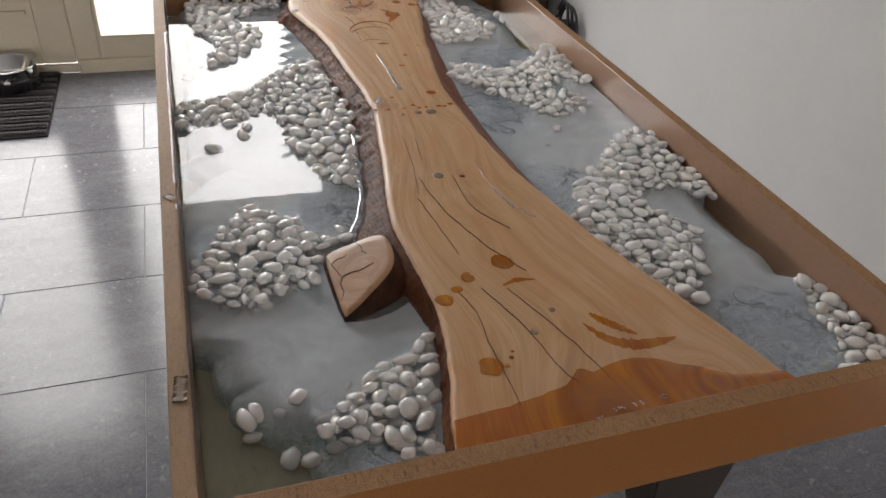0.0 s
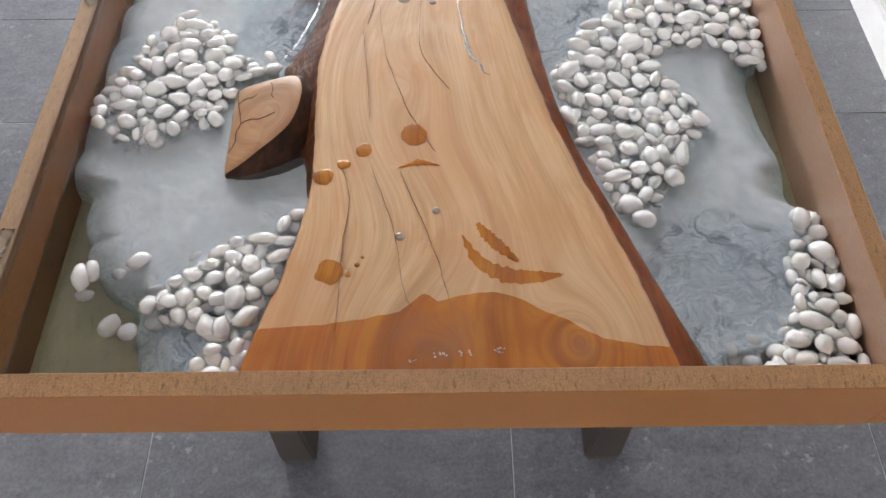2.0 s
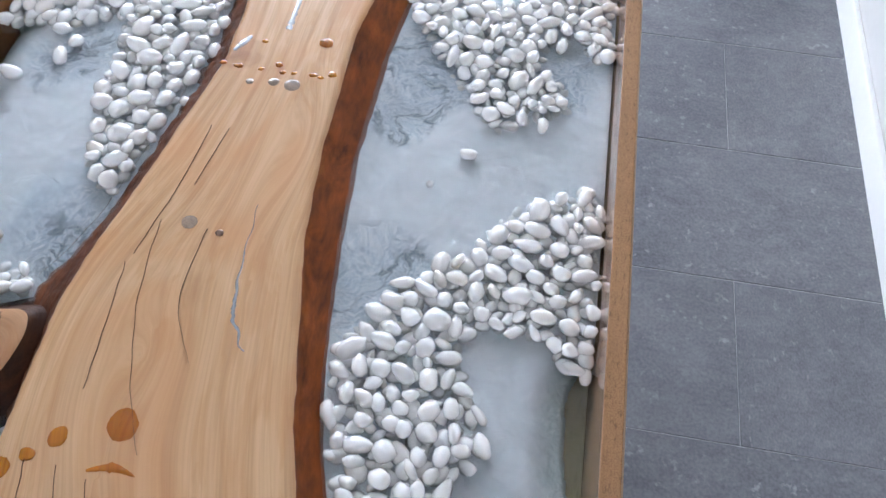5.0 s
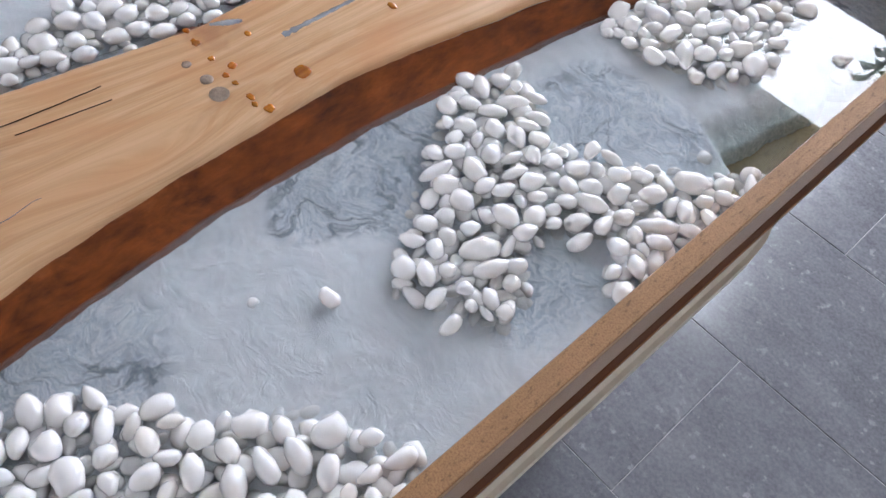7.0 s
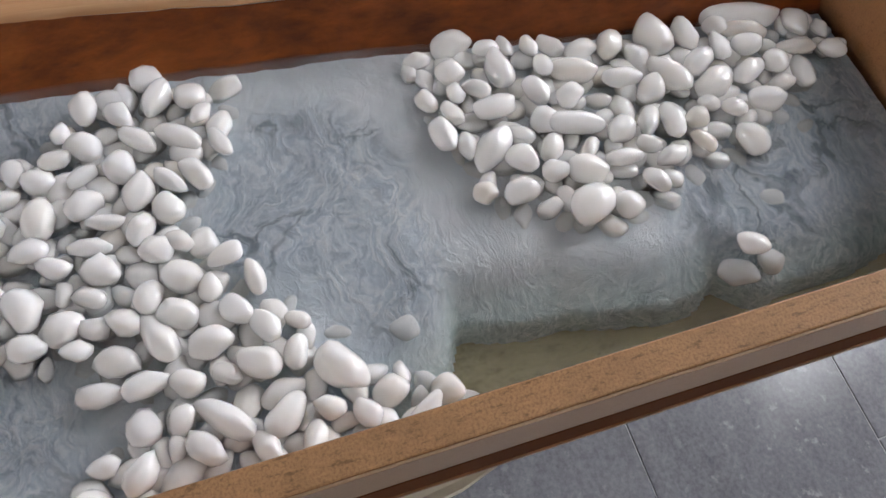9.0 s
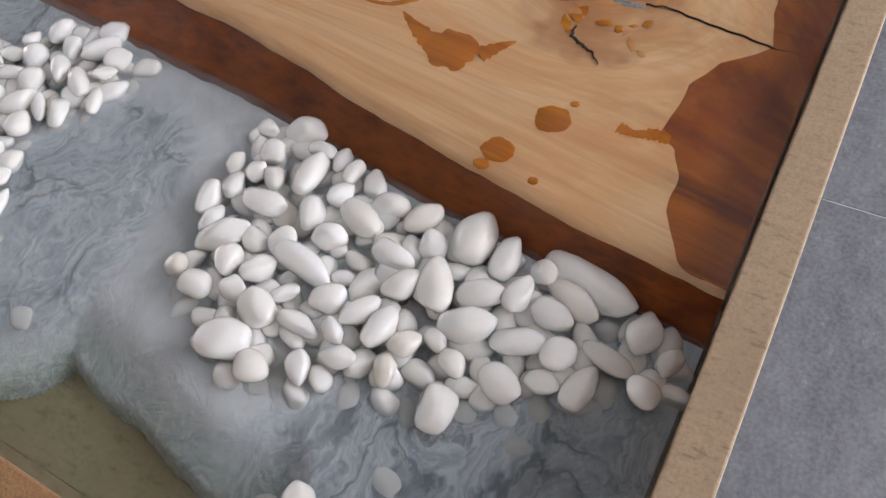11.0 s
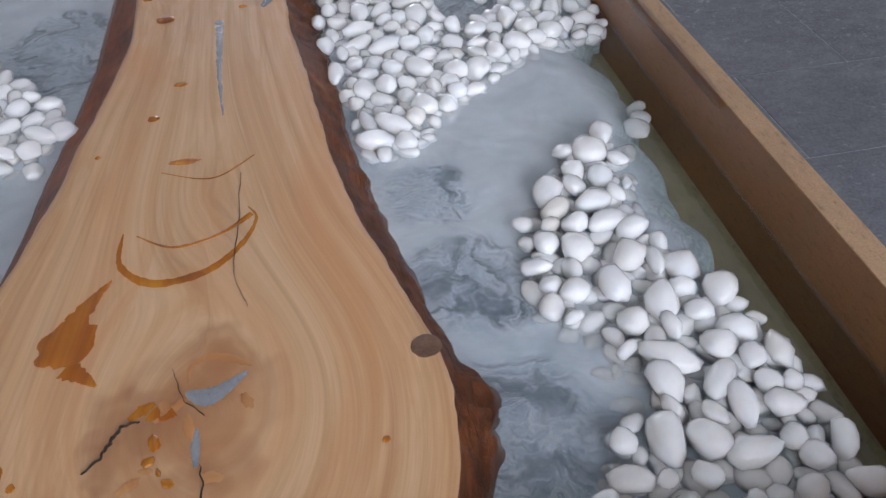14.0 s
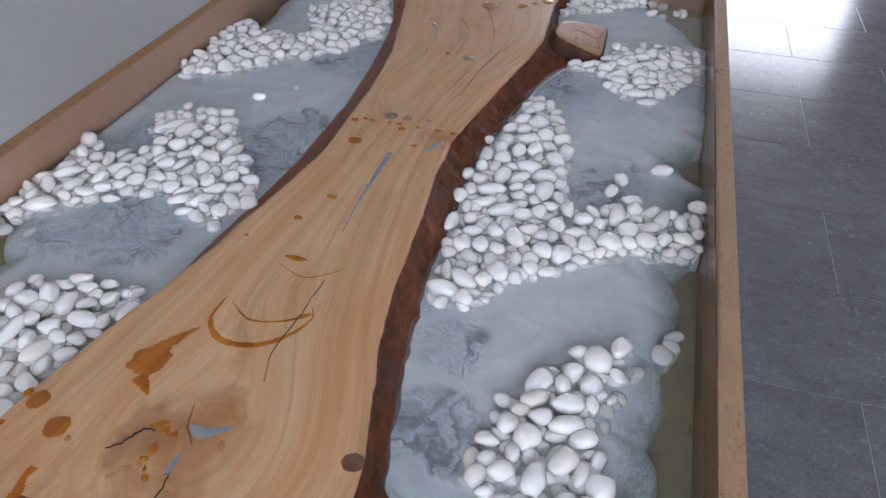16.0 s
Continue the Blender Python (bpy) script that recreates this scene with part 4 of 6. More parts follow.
STAINS2 = ((-.031, .702, .0045, .0040, .3), (-.024, .691, .0036, .0030, .3), (-.050, .692, .0036, .0034, .3), (-.077, .692, .0058, .0036, .4), (-.096, .694, .0046, .0030, .4),
           (-.011, .692, .0030, .0028, .3), (.014, .913, .0046, .0040, .25), (-.012, .975, .0115, .0034, .3), (.051, .956, .0020, .0020, .2), (-.058, .736, .0038, .0032, .2), (-.005, .866, .0058, .0036, .2))
for i, (x, y, a, b, rg) in enumerate(STAINS2):
    patch("resin_stain", x, y, a, b, 0, M_DRIP, 50 + i * 2.9, rg)
ribbon("resin_stain", ((-.061, .223), (-.040, .229), (-.019, .225)), (.002, .008, .001), M_DRIP, seed=1)
ribbon("resin_stain", ((.001, .142), (.016, .113), (.041, .098), (.070, .096), (.092, .098)), (.001, .012, .016, .012, .001), M_DRIP, seed=2, label="hook-shaped resin smear")
ribbon("resin_stain", ((.016, .155), (.024, .142), (.036, .128), (.052, .112)), (.004, .011, .012, .003), M_DRIP, lift=0.0009, seed=3)
ribbon("resin_stain", ((.028, 1.088), (.036, 1.100), (.046, 1.118)), (.001, .007, .016), M_DRIP, lift=0.0009, seed=4)
ribbon("resin_stain", ((.046, 1.152), (.036, 1.160), (.028, 1.168)), (.014, .008, .001), M_DRIP, lift=0.0009, seed=5)
ribbon("resin_stain", ((.069, 1.249), (.070, 1.258), (.067, 1.268), (.066, 1.277)), (.008, .0045, .008, .010), M_DRIP, lift=0.0009, seed=6)
ribbon("resin_stain", ((.025, 1.046), (.024, 1.076), (.003, 1.096), (-.028, 1.093), (-.050, 1.074), (-.061, 1.050), (-.056, 1.036)), (.001, .004, .0065, .006, .004, .002, .0008), M_DRIP, seed=7, label="ring mark of a wet glass")
ribbon("resin_stain", ((.016, 1.050), (-.008, 1.066), (-.037, 1.060), (-.058, 1.044)), (.0006, .0022, .002, .005), M_DRIP, lift=0.0009, seed=8)
ribbon("resin_stain", ((.004, .985), (-.032, .999), (-.062, .978)), (.0004, .0014, .0006), M_DRIP, seed=9)
ribbon("resin_stain", ((-.002, 1.192), (-.008, 1.196), (-.014, 1.193)), (.010, .004, .008), M_DRIP, seed=10)
for i, (x, y, a, b, turn) in enumerate(((-.005, 1.211, .0030, .0050, 10), (-.003, 1.221, .0034, .0026, 0), (-.008, 1.228, .0012, .0030, 20), (-.013, 1.235, .0026, .0036, 40))):
    patch("resin_stain", x, y, a, b, turn, M_DRIP, 91 + 2.3 * i, .4)
ribbon("resin_stain", ((.009, 1.194), (.002, 1.189), (-.004, 1.186)), (.003, .007, .002), M_DRIP, seed=92)
ribbon("knot_smudge", ((-.007, 1.186), (-.010, 1.192), (-.004, 1.198)), (.003, .007, .002), M_SMUDGE, 0.0005, seed=93)
ribbon("knot_smudge", ((-.021, 1.177), (-.022, 1.166), (-.031, 1.161), (-.042, 1.164), (-.055, 1.172)), (.001, .003, .0045, .006, .002), M_SMUDGE, 0.0005, seed=94, label="brown ring round the knot")
for i, (x, y, a, b, turn) in enumerate(((.006, 1.232, .007, .0025, 30), (-.002, 1.226, .004, .002, -20), (-.022, 1.205, .003, .008, 15), (-.016, 1.190, .006, .003, 40), (-.034, 1.236, .006, .003, -10), (.012, 1.240, .004, .002, 60), (-.052, 1.196, .003, .006, 25))):
    patch("knot_smudge", x, y, a, b, turn, M_SMUDGE, 700 + i * 3.1, .5, 0.0004, label="brown smudge round the knot" if i == 0 else "")

PLUGS = ((-.0595, .475, .0082, M_PLUG), (-.026, .468, .0042, M_PLUGD), (-.008, .674, .0092, M_PLUG), (-.030, .675, .0062, M_PLUG), (-.057, .671, .0046, M_PLUG), (-.151, 1.180, .0088, M_PLUGD),
         (-.023, .170, .0040, M_PLUG), (-.057, .141, .0048, M_PLUG))
for i, (x, y, r, mt) in enumerate(PLUGS):
    patch("filled_hole", x, y, r, r * 0.95, 0, mt, 120 + i, .08, label="greyish resin-filled hole" if i == 0 else "")

CRACKS = (((-.088, .472), (-.079, .389), (-.054, .305), (-.024, .242)), ((-.039, .470), (-.039, .388), (-.009, .329)), ((-.115, .224), (-.107, .179), (-.111, .130), (-.111, .063), (-.114, .011)),
          ((-.087, .223), (-.063, .147), (-.054, .089), (-.043, .061)), ((-.058, .216), (-.030, .140), (-.014, .083), (-.005, .039)), ((-.028, 1.228), (-.029, 1.243), (-.023, 1.273), (-.017, 1.307), (-.015, 1.326)),
          ((.003, 1.196), (.011, 1.197), (.017, 1.205), (.021, 1.213), (.029, 1.221)), ((-.052, .998), (-.049, 1.055), (-.046, 1.099), (-.054, 1.128)), ((-.10, .43), (-.085, .52), (-.078, .60)), ((-.092, .29), (-.098, .36), (-.105, .42)),
          ((-.070, .52), (-.058, .60)), ((-.030, 1.200), (-.018, 1.185), (-.012, 1.165)))
CW = (.0003, .0003, .0005, .0004, .0004, .0015, .0028, .0003, .0003, .0003, .0003, .0005)
for i, (c, w) in enumerate(zip(CRACKS, CW)):
    ribbon("crack", c, (w * 0.2, w * 0.7, w * 0.8, w * 0.55, w * 0.2), M_CRACK, 0.0014, 200 + i, 0.0015, label="dark drying crack" if i == 0 else "")
ribbon("resin_vein", ((.002, .508), (.006, .445), (.012, .396), (.017, .379), (.035, .348)), (.0005, .0014, .0036, .0036, .0010), M_FILL, 0.0006, 301, 0.003, label="crack filled with glossy grey resin")
ribbon("resin_vein", ((-.039, .921), (-.036, .850), (-.036, .800), (-.036, .760)), (.0008, .0042, .0055, .0075), M_FILL, 0.0007, 302, 0.001)
ribbon("resin_vein", ((-.090, .715), (-.082, .730), (-.076, .742)), (.003, .009, .004), M_FILL, 0.0006, 303)
ribbon("resin_vein", ((-.020, 1.183), (-.031, 1.188), (-.042, 1.183), (-.052, 1.176)), (.003, .0125, .007, .0025), M_FILL, 0.0008, 304)
ribbon("resin_vein", ((-.026, 1.207), (-.0255, 1.216), (-.026, 1.229)), (.002, .0050, .0025), M_FILL, 0.0006, 305)


def make_bubbles():
    """Little rows of air bubbles in the wet film at the slab's end, their glints put into the colour."""
    r = random.Random(3)
    for cx, cy, n in ((-.047, .016, 4), (-.020, .020, 9), (.000, .0215, 10), (.031, .0235, 7)):
        bm = bmesh.new()
        for k in range(n):
            bmesh.ops.create_icosphere(bm, subdivisions=2, radius=r.uniform(0.0006, 0.0011), matrix=Matrix.Translation((cx + r.uniform(-.006, .006), cy + r.uniform(-.0022, .0022) - 0.66, ZS + 0.0012 - ZP)))
        part("air_bubbles", bm, M_BUBBLE_GLINT, slab, "cluster of small air bubbles, paled for their glints")


make_bubbles()


def stump_lines():
    zf = lambda x: 0.7575 + 0.33 * (x + 0.170) * (x < -0.170)
    for c in (((-.2425, .350), (-.240, .334), (-.236, .316), (-.232, .300)), ((-.232, .300), (-.222, .303), (-.210, .300), (-.194, .304)), ((-.232, .300), (-.236, .288), (-.2355, .276), (-.2405, .262)), ((-.239, .330), (-.230, .336), (-.224, .334), (-.219, .338)), ((-.204, .352), (-.200, .340), (-.201, .332), (-.197, .326))):
        q = np.array(c)
        ob = ribbon("crack", c, (.0006, .0009, .0009, .0005), M_CRACK, 0.0008, 401, 0.001, parent=stump, base=0.0)
        me = ob.data
        for v in me.vertices:
            v.co.z += zf(v.co.x)


stump_lines()


# ---- resin ----
resin = tagged(empty("resin_pool", (0, 0.66, ZP)), "clear glossy resin with milky grey-white clouds", "resin")
GAP_L = ((0, .11), (.023, .111), (.056, .09), (.09, .095), (.115, .057), (.152, .027), (.25, .003), (.49, .003), (.55, .006), (.60, .030), (.65, .006), (.714, .012), (.78, .004), (.84, .024), (.89, .015), (.93, .015), (.97, .024), (1.01, .026), (1.04, .036), (1.09, .026), (1.124, .030), (1.16, .034), (1.20, .024), (1.26, .028), (1.333, .020))
GAP_R = ((0, .10), (.03, .09), (.045, .02), (.185, .004), (.215, .015), (.245, .0105), (.275, .0105), (.30, .015), (.335, .021), (.37, .019), (.40, .013), (.43, .003), (.94, .002), (.985, .02), (1.003, .030), (1.010, .056), (1.03, .049), (1.06, .041), (1.10, .033), (1.135, .027), (1.158, .027), (1.172, .036), (1.19, .019), (1.25, .021), (1.30, .027), (1.333, .045))


def softened(gap):
    """The gap between cloud and board along y, with its corners rounded."""
    y = np.linspace(-0.05, YF + 0.05, 720)
    g = np.interp(y, *np.array(gap).T)
    k = np.hanning(11)
    return y, np.convolve(np.pad(g, 5, mode="edge"), k / k.sum(), mode="valid")


CL, CR = softened(GAP_L), softened(GAP_R)


def lobes(y, seed):
    """Rounded bays with cusps between them, 0 at a bay's crown and 1 at a cusp."""
    p = y / 0.075 + 0.55 * noise.noise(Vector((y * 9, seed, 0)))
    return 1.0 - math.sqrt(abs(math.sin(math.pi * p)))


def cloud_depth(x, y):
    """How far inside the cloud's outline a point lies, in metres."""
    gl, gr = float(np.interp(y, *CL)), float(np.interp(y, *CR))
    out = []
    for d, g, seed in ((x - XL, gl, 1), (XR - x, gr, 9)):
        wide = min(1.0, g / 0.012)
        g += wide * ((0.010 if seed == 1 else 0.0025) * lobes(y, seed) + 0.004 * noise.noise(Vector((y * 20, x * 20, seed))))
        out.append(d - g + 0.05 * max(0.0, 1 - g / 0.010))
    return min(out)


def cloud_height(x, y):
    """A steep rounded edge, then a slow rise towards the middle of the cloud."""
    d = max(0.0, cloud_depth(x, y))
    e = min(1.0, d / 0.008)
    k = math.sqrt(1 - (1 - e) ** 2)
    f = min(1.0, d / 0.045)
    return ZP - 0.003 + 0.020 * k + 0.0165 * f * f * (3 - 2 * f), k


def make_veil():
    step = 0.005
    xs = np.arange(XL + 0.002, XR - 0.001, step)
    ys = np.arange(YN + 0.002, YF - 0.001, step)
    nx = len(xs)
    vs, inn = [], []
    for y in ys:
        for x in xs:
            z, k = cloud_height(x, y)
            vs.append((x, y, min(ZR - 0.0008, z + 0.0055)))
            inn.append(k > 0.7)
    fs = []
    for j in range(len(ys) - 1):
        for i in range(nx - 1):
            a = j * nx + i
            if inn[a] and inn[a + 1] and inn[a + nx] and inn[a + nx + 1]:
                fs.append((a, a + 1, a + nx + 1, a + nx))
    mesh_object("milky_veil", np.array(vs) - s_off, fs, M_VEIL, resin, label="thin translucent milk just below the surface")


def make_resin():
    step = 0.0024
    xs = np.arange(XL + 0.0008, XR - 0.0004, step)
    ys = np.arange(YN + 0.0008, YF - 0.0004, step)
    vs = []
    for y in ys:
        for x in xs:
            z, k = cloud_height(x, y)
            q = Vector((x * 22, y * 22, 0))
            f = noise.noise(q) * 0.5 + 0.35 * noise.noise(q * 3) + 0.25 * noise.noise(q * 8)
            vs.append((x, y, z + k * 0.0018 * f))
    nx = len(xs)
    keep = []
    for j in range(len(ys) - 1):
        for i in range(nx - 1):
            a = j * nx + i
            if max(vs[a][2], vs[a + 1][2], vs[a + nx][2], vs[a + nx + 1][2]) > ZP - 0.0028:
                keep.append((a, a + 1, a + nx + 1, a + nx))
    mesh_object("milky_cloud", np.array(vs) - s_off, keep, M_CLOUD, resin, label="milky grey-white pigment cloud")
    nx, ny = 24, 40
    gx, gy = np.linspace(XL + 0.0005, XR - 0.0005, nx), np.linspace(YN + 0.0005, YF - 0.0005, ny)
    vs = [(x, y, ZR) for y in gy for x in gx]
    fs = [(j * nx + i, j * nx + i + 1, (j + 1) * nx + i + 1, (j + 1) * nx + i) for j in range(ny - 1) for i in range(nx - 1)]
    ob = mesh_object("resin_surface", np.array(vs) - s_off, fs, M_RESIN, resin, label="clear glossy resin surface")
    ob.visible_shadow = False


def meniscus(name, foot, head, label):
    """Thin bead where the resin creeps up whatever it touches."""
    vs, fs = [], []
    for i, (a, b) in enumerate(zip(foot, head)):
        m = ((a[0] * 0.35 + b[0] * 0.65), (a[1] * 0.35 + b[1] * 0.65))
        lift = 0.0026 + 0.0016 * noise.noise(Vector((a[0] * 45, a[1] * 45, 3)))
        vs += [(a[0], a[1], ZR + 0.0002), (m[0], m[1], ZR + 0.25 * lift), (b[0], b[1], ZR + lift)]
        if i:
            k = 3 * i
            fs += [(k - 3, k, k + 1, k - 2), (k - 2, k + 1, k + 2, k - 1)]
    ob = mesh_object(name, np.array(vs) - s_off, fs, M_RESIN, resin, label=label)
    ob.visible_shadow = False


def make_menisci():
    n = 260
    ys = np.linspace(YN + 0.002, YF - 0.002, n)
    jit = lambda y, k: 0.0012 * noise.noise(Vector((y * 70, k, 0)))
    for x, sg in ((XL, 1),):
        meniscus("meniscus", [(x + sg * (0.0020 + 0.6 * jit(y, x)), y) for y in ys], [(x + sg * 0.0004, y) for y in ys], "glossy resin bead along the board")
    for y0, y1 in ((0.405, 0.72),):
        ye = np.linspace(y0, y1, int(260 * (y1 - y0)))
        meniscus("meniscus", [(float(at_y(L_LOW, y)) - 0.0016 - jit(y, 4), y) for y in ye], [(float(at_y(L_LOW, y)) + 0.0006, y) for y in ye], "glossy resin bead along the bark")


make_resin()
make_veil()
make_menisci()

# ---- pebbles ----
rng = random.Random(11)


def pebble_mesh(seed, fine=3):
    """A tumbled stone: a rounded lump of soft facets, filling -1 to 1 on each axis."""
    bm = bmesh.new()
    bmesh.ops.create_icosphere(bm, subdivisions=fine, radius=1.0)
    r = random.Random(seed)
    count = r.randint(10, 15)
    spin = Euler((r.uniform(0, 6.28), r.uniform(0, 6.28), r.uniform(0, 6.28))).to_matrix()
    sides = []
    for k in range(count):
        z = 1 - 2 * (k + 0.5) / count
        a = k * 2.399963 + r.uniform(-0.35, 0.35)
        q = math.sqrt(1 - z * z)
        sides.append((spin @ Vector((q * math.cos(a), q * math.sin(a), z)), r.uniform(0.70, 1.02)))
    power = r.uniform(9.0, 17.0)
    bend, taper = r.uniform(-0.16, 0.16), r.uniform(-0.22, 0.22)
    off = Vector((seed * 3.3, 0, 0))
    for v in bm.verts:
        p = v.co.normalized()
        d = sum(max(0.0, p.dot(n) / h) ** power for n, h in sides) ** (-1 / power)
        d = 1.12 * d / (1.12 ** 6 + d ** 6) ** (1 / 6)
        d *= 1 + 0.10 * noise.noise(p * 1.2 + off) + 0.035 * noise.noise(p * 3.0 + off)
        c = p * d
        v.co = Vector((c.x, c.y * (1 + taper * c.x) + bend * c.x * c.x, c.z))
    for _ in range(fine - 2):
        bmesh.ops.smooth_vert(bm, verts=bm.verts, factor=0.4, use_axis_x=True, use_axis_y=True, use_axis_z=True)
    for axis in range(3):
        lo, hi = min(v.co[axis] for v in bm.verts), max(v.co[axis] for v in bm.verts)
        for v in bm.verts:
            v.co[axis] = (v.co[axis] - lo) / (hi - lo) * 2 - 1
    for f in bm.faces:
        f.smooth = True
    me = bpy.data.meshes.new("pebble")
    bm.to_mesh(me)
    bm.free()
    me.materials.append(M_PEBBLE)
    return me


PEBBLE_MESHES = [pebble_mesh(i + 1) for i in range(26)]
COARSE = [pebble_mesh(i + 1, 2) for i in range(26)]


def inside(poly, x, y):
    c = False
    for (x0, y0), (x1, y1) in zip(poly, poly[1:] + poly[:1]):
        if (y0 > y) != (y1 > y) and x < (x1 - x0) * (y - y0) / (y1 - y0) + x0:
            c = not c
    return c


def edge_distance(poly, x, y):
    best = 9.0
    for (x0, y0), (x1, y1) in zip(poly, poly[1:] + poly[:1]):
        dx, dy = x1 - x0, y1 - y0
        t = min(1, max(0, ((x - x0) * dx + (y - y0) * dy) / (dx * dx + dy * dy)))
        best = min(best, math.hypot(x - x0 - t * dx, y - y0 - t * dy))
    return best


def free_of_slab(x, y, r):
    lo, hi = float(at_y(L_LOW, y)), float(at_y(R_LOW, y))
    if x + r * 0.6 > lo and x - r * 0.6 < hi:
        return False
    if 0.215 < y < 0.372 and x + r * 0.5 > -0.250 and x < 0:
        return False
    return XL + r * 0.75 < x < XR - r * 0.75 and YN + r * 0.75 < y < YF - r * 0.75


HEAPS = (
    ("near left", ((-.160, .188), (-.146, .144), (-.165, .103), (-.188, .048), (-.197, .008), (-.240, .012), (-.238, .055), (-.294, .072), (-.297, .097), (-.255, .132), (-.215, .165)), 0.0101, 0.5),
    ("stump", ((-.330, .490), (-.280, .468), (-.240, .415), (-.190, .398), (-.225, .374), (-.256, .352), (-.260, .306), (-.313, .284), (-.345, .268), (-.384, .294), (-.406, .336), (-.375, .392), (-.352, .455)), 0.0101, 0.5),
    ("long left", ((-.165, .505), (-.215, .540), (-.218, .600), (-.250, .640), (-.246, .715), (-.258, .770), (-.315, .745), (-.404, .735), (-.404, .815), (-.320, .850), (-.266, .890), (-.215, .930), (-.186, .972), (-.142, .968), (-.138, .889), (-.133, .797), (-.134, .703), (-.150, .570)), 0.0101, 0.8),
    ("far left", ((-.300, .980), (-.344, .962), (-.350, 1.003), (-.328, 1.085), (-.340, 1.119), (-.360, 1.153), (-.368, 1.208), (-.375, 1.27), (-.36, 1.328), (-.16, 1.328), (-.165, 1.290), (-.225, 1.265), (-.240, 1.231), (-.257, 1.211), (-.243, 1.184), (-.222, 1.144), (-.228, 1.104), (-.240, 1.056), (-.272, 1.019)), 0.0102, 0.5),
    ("near right", ((.346, .190), (.360, .165), (.360, .005), (.265, .005), (.275, .040), (.300, .070), (.310, .128), (.330, .168)), 0.0101, 0.4),
    ("middle right", ((.262, .572), (.310, .600), (.345, .605), (.360, .560), (.360, .388), (.325, .388), (.310, .415), (.246, .415), (.231, .393), (.270, .312), (.260, .290), (.237, .248), (.210, .208), (.180, .170), (.160, .200), (.140, .230), (.130, .275), (.104, .330), (.104, .368), (.135, .414), (.142, .441), (.187, .482), (.225, .512)), 0.0101, 0.8),
    ("far middle right", ((.092, .872), (.105, .920), (.166, .916), (.200, .888), (.255, .920), (.299, .945), (.335, .995), (.360, 1.010), (.360, .805), (.320, .812), (.310, .840), (.275, .812), (.272, .775), (.303, .759), (.314, .715), (.278, .696), (.227, .668), (.206, .685), (.190, .716), (.140, .777), (.110, .836)), 0.0106, 0.8),
    ("far right", ((.124, 1.030), (.114, 1.077), (.130, 1.126), (.138, 1.213), (.150, 1.284), (.155, 1.330), (.190, 1.326), (.225, 1.285), (.252, 1.232), (.274, 1.160), (.282, 1.120), (.256, 1.049), (.222, 1.044), (.195, 1.030)), 0.0106, 0.45),
)
SINGLES = ((.203, .632, .008, .001), (.167, .586, .005, -.002), (.281, .688, .010, .002), (-.37, .965, .011, -.004), (-.378, .955, .009, -.006), (-.38, .94, .010, -.008))
# stones that can be told apart: x, y, half length and half width in millimetres, turn in degrees
STONES_FAR_MIDDLE_A = ((.096, .873, 11.4, 10.9, 166), (.114, .877, 15.8, 8.5, 155), (.118, .897, 10.3, 9.7, 160), (.108, .851, 10.7, 7.6, 81), (.122, .854, 10.9, 7.2, 32), (.143, .863, 13.7, 7.1, 40), (.147, .885, 15.9, 8.1, 56), (.156, .908, 10.9, 5.5, 24), (.139, .832, 11.3, 10.1, 31), (.159, .849, 10.5, 9.9, 161), (.179, .858, 13.6, 8.7, 149), (.177, .876, 11.8, 5.7, 41), (.174, .891, 12.8, 6.9, 30), (.194, .872, 10.2, 8.8, 22), (.157, .804, 10.6, 8.4, 61), (.145, .790, 10.7, 6.8, 6), (.179, .827, 11.5, 9.9, 107), (.162, .777, 17.2, 6.9, 83), (.183, .802, 14.2, 9.7, 169))
STONES_FAR_MIDDLE_B = ((.179, .773, 12.2, 9.1, 69), (.194, .837, 11.3, 5.1, 79), (.204, .855, 10.8, 7.8, 158), (.219, .862, 9.8, 9.1, 70), (.208, .827, 13.1, 5.6, 77), (.240, .873, 11.8, 9.6, 58), (.251, .886, 8.8, 6.9, 173), (.249, .910, 11.8, 5.9, 11), (.202, .771, 11.7, 10.0, 3), (.225, .832, 11.6, 8.9, 54), (.215, .807, 10.8, 6.5, 64), (.199, .734, 10.3, 8.9, 50), (.205, .751, 8.4, 6.9, 88), (.236, .790, 13.1, 10.8, 7), (.251, .808, 11.8, 10.3, 106), (.261, .867, 11.2, 8.5, 67), (.271, .855, 16.9, 8.5, 28), (.268, .897, 10.9, 7.6, 43), (.282, .881, 12.5, 8.7, 97))
STONES_FAR_MIDDLE_C = ((.220, .739, 8.9, 8.3, 6), (.223, .722, 11.0, 7.8, 143), (.226, .758, 8.9, 7.3, 57), (.245, .751, 17.3, 10.9, 70), (.267, .746, 17.3, 7.7, 65), (.220, .692, 11.1, 9.9, 5), (.278, .833, 13.0, 8.3, 69), (.300, .903, 12.7, 8.8, 60), (.300, .865, 10.5, 7.8, 67), (.324, .880, 19.2, 7.7, 48), (.331, .911, 14.3, 8.4, 136), (.315, .943, 17.2, 10.9, 42), (.336, .869, 12.4, 7.2, 41), (.316, .841, 10.3, 9.5, 173), (.339, .837, 12.8, 7.9, 136), (.285, .748, 8.2, 7.4, 95), (.256, .694, 11.3, 6.8, 99), (.300, .726, 7.8, 7.5, 166), (.293, .821, 12.7, 7.1, 82))
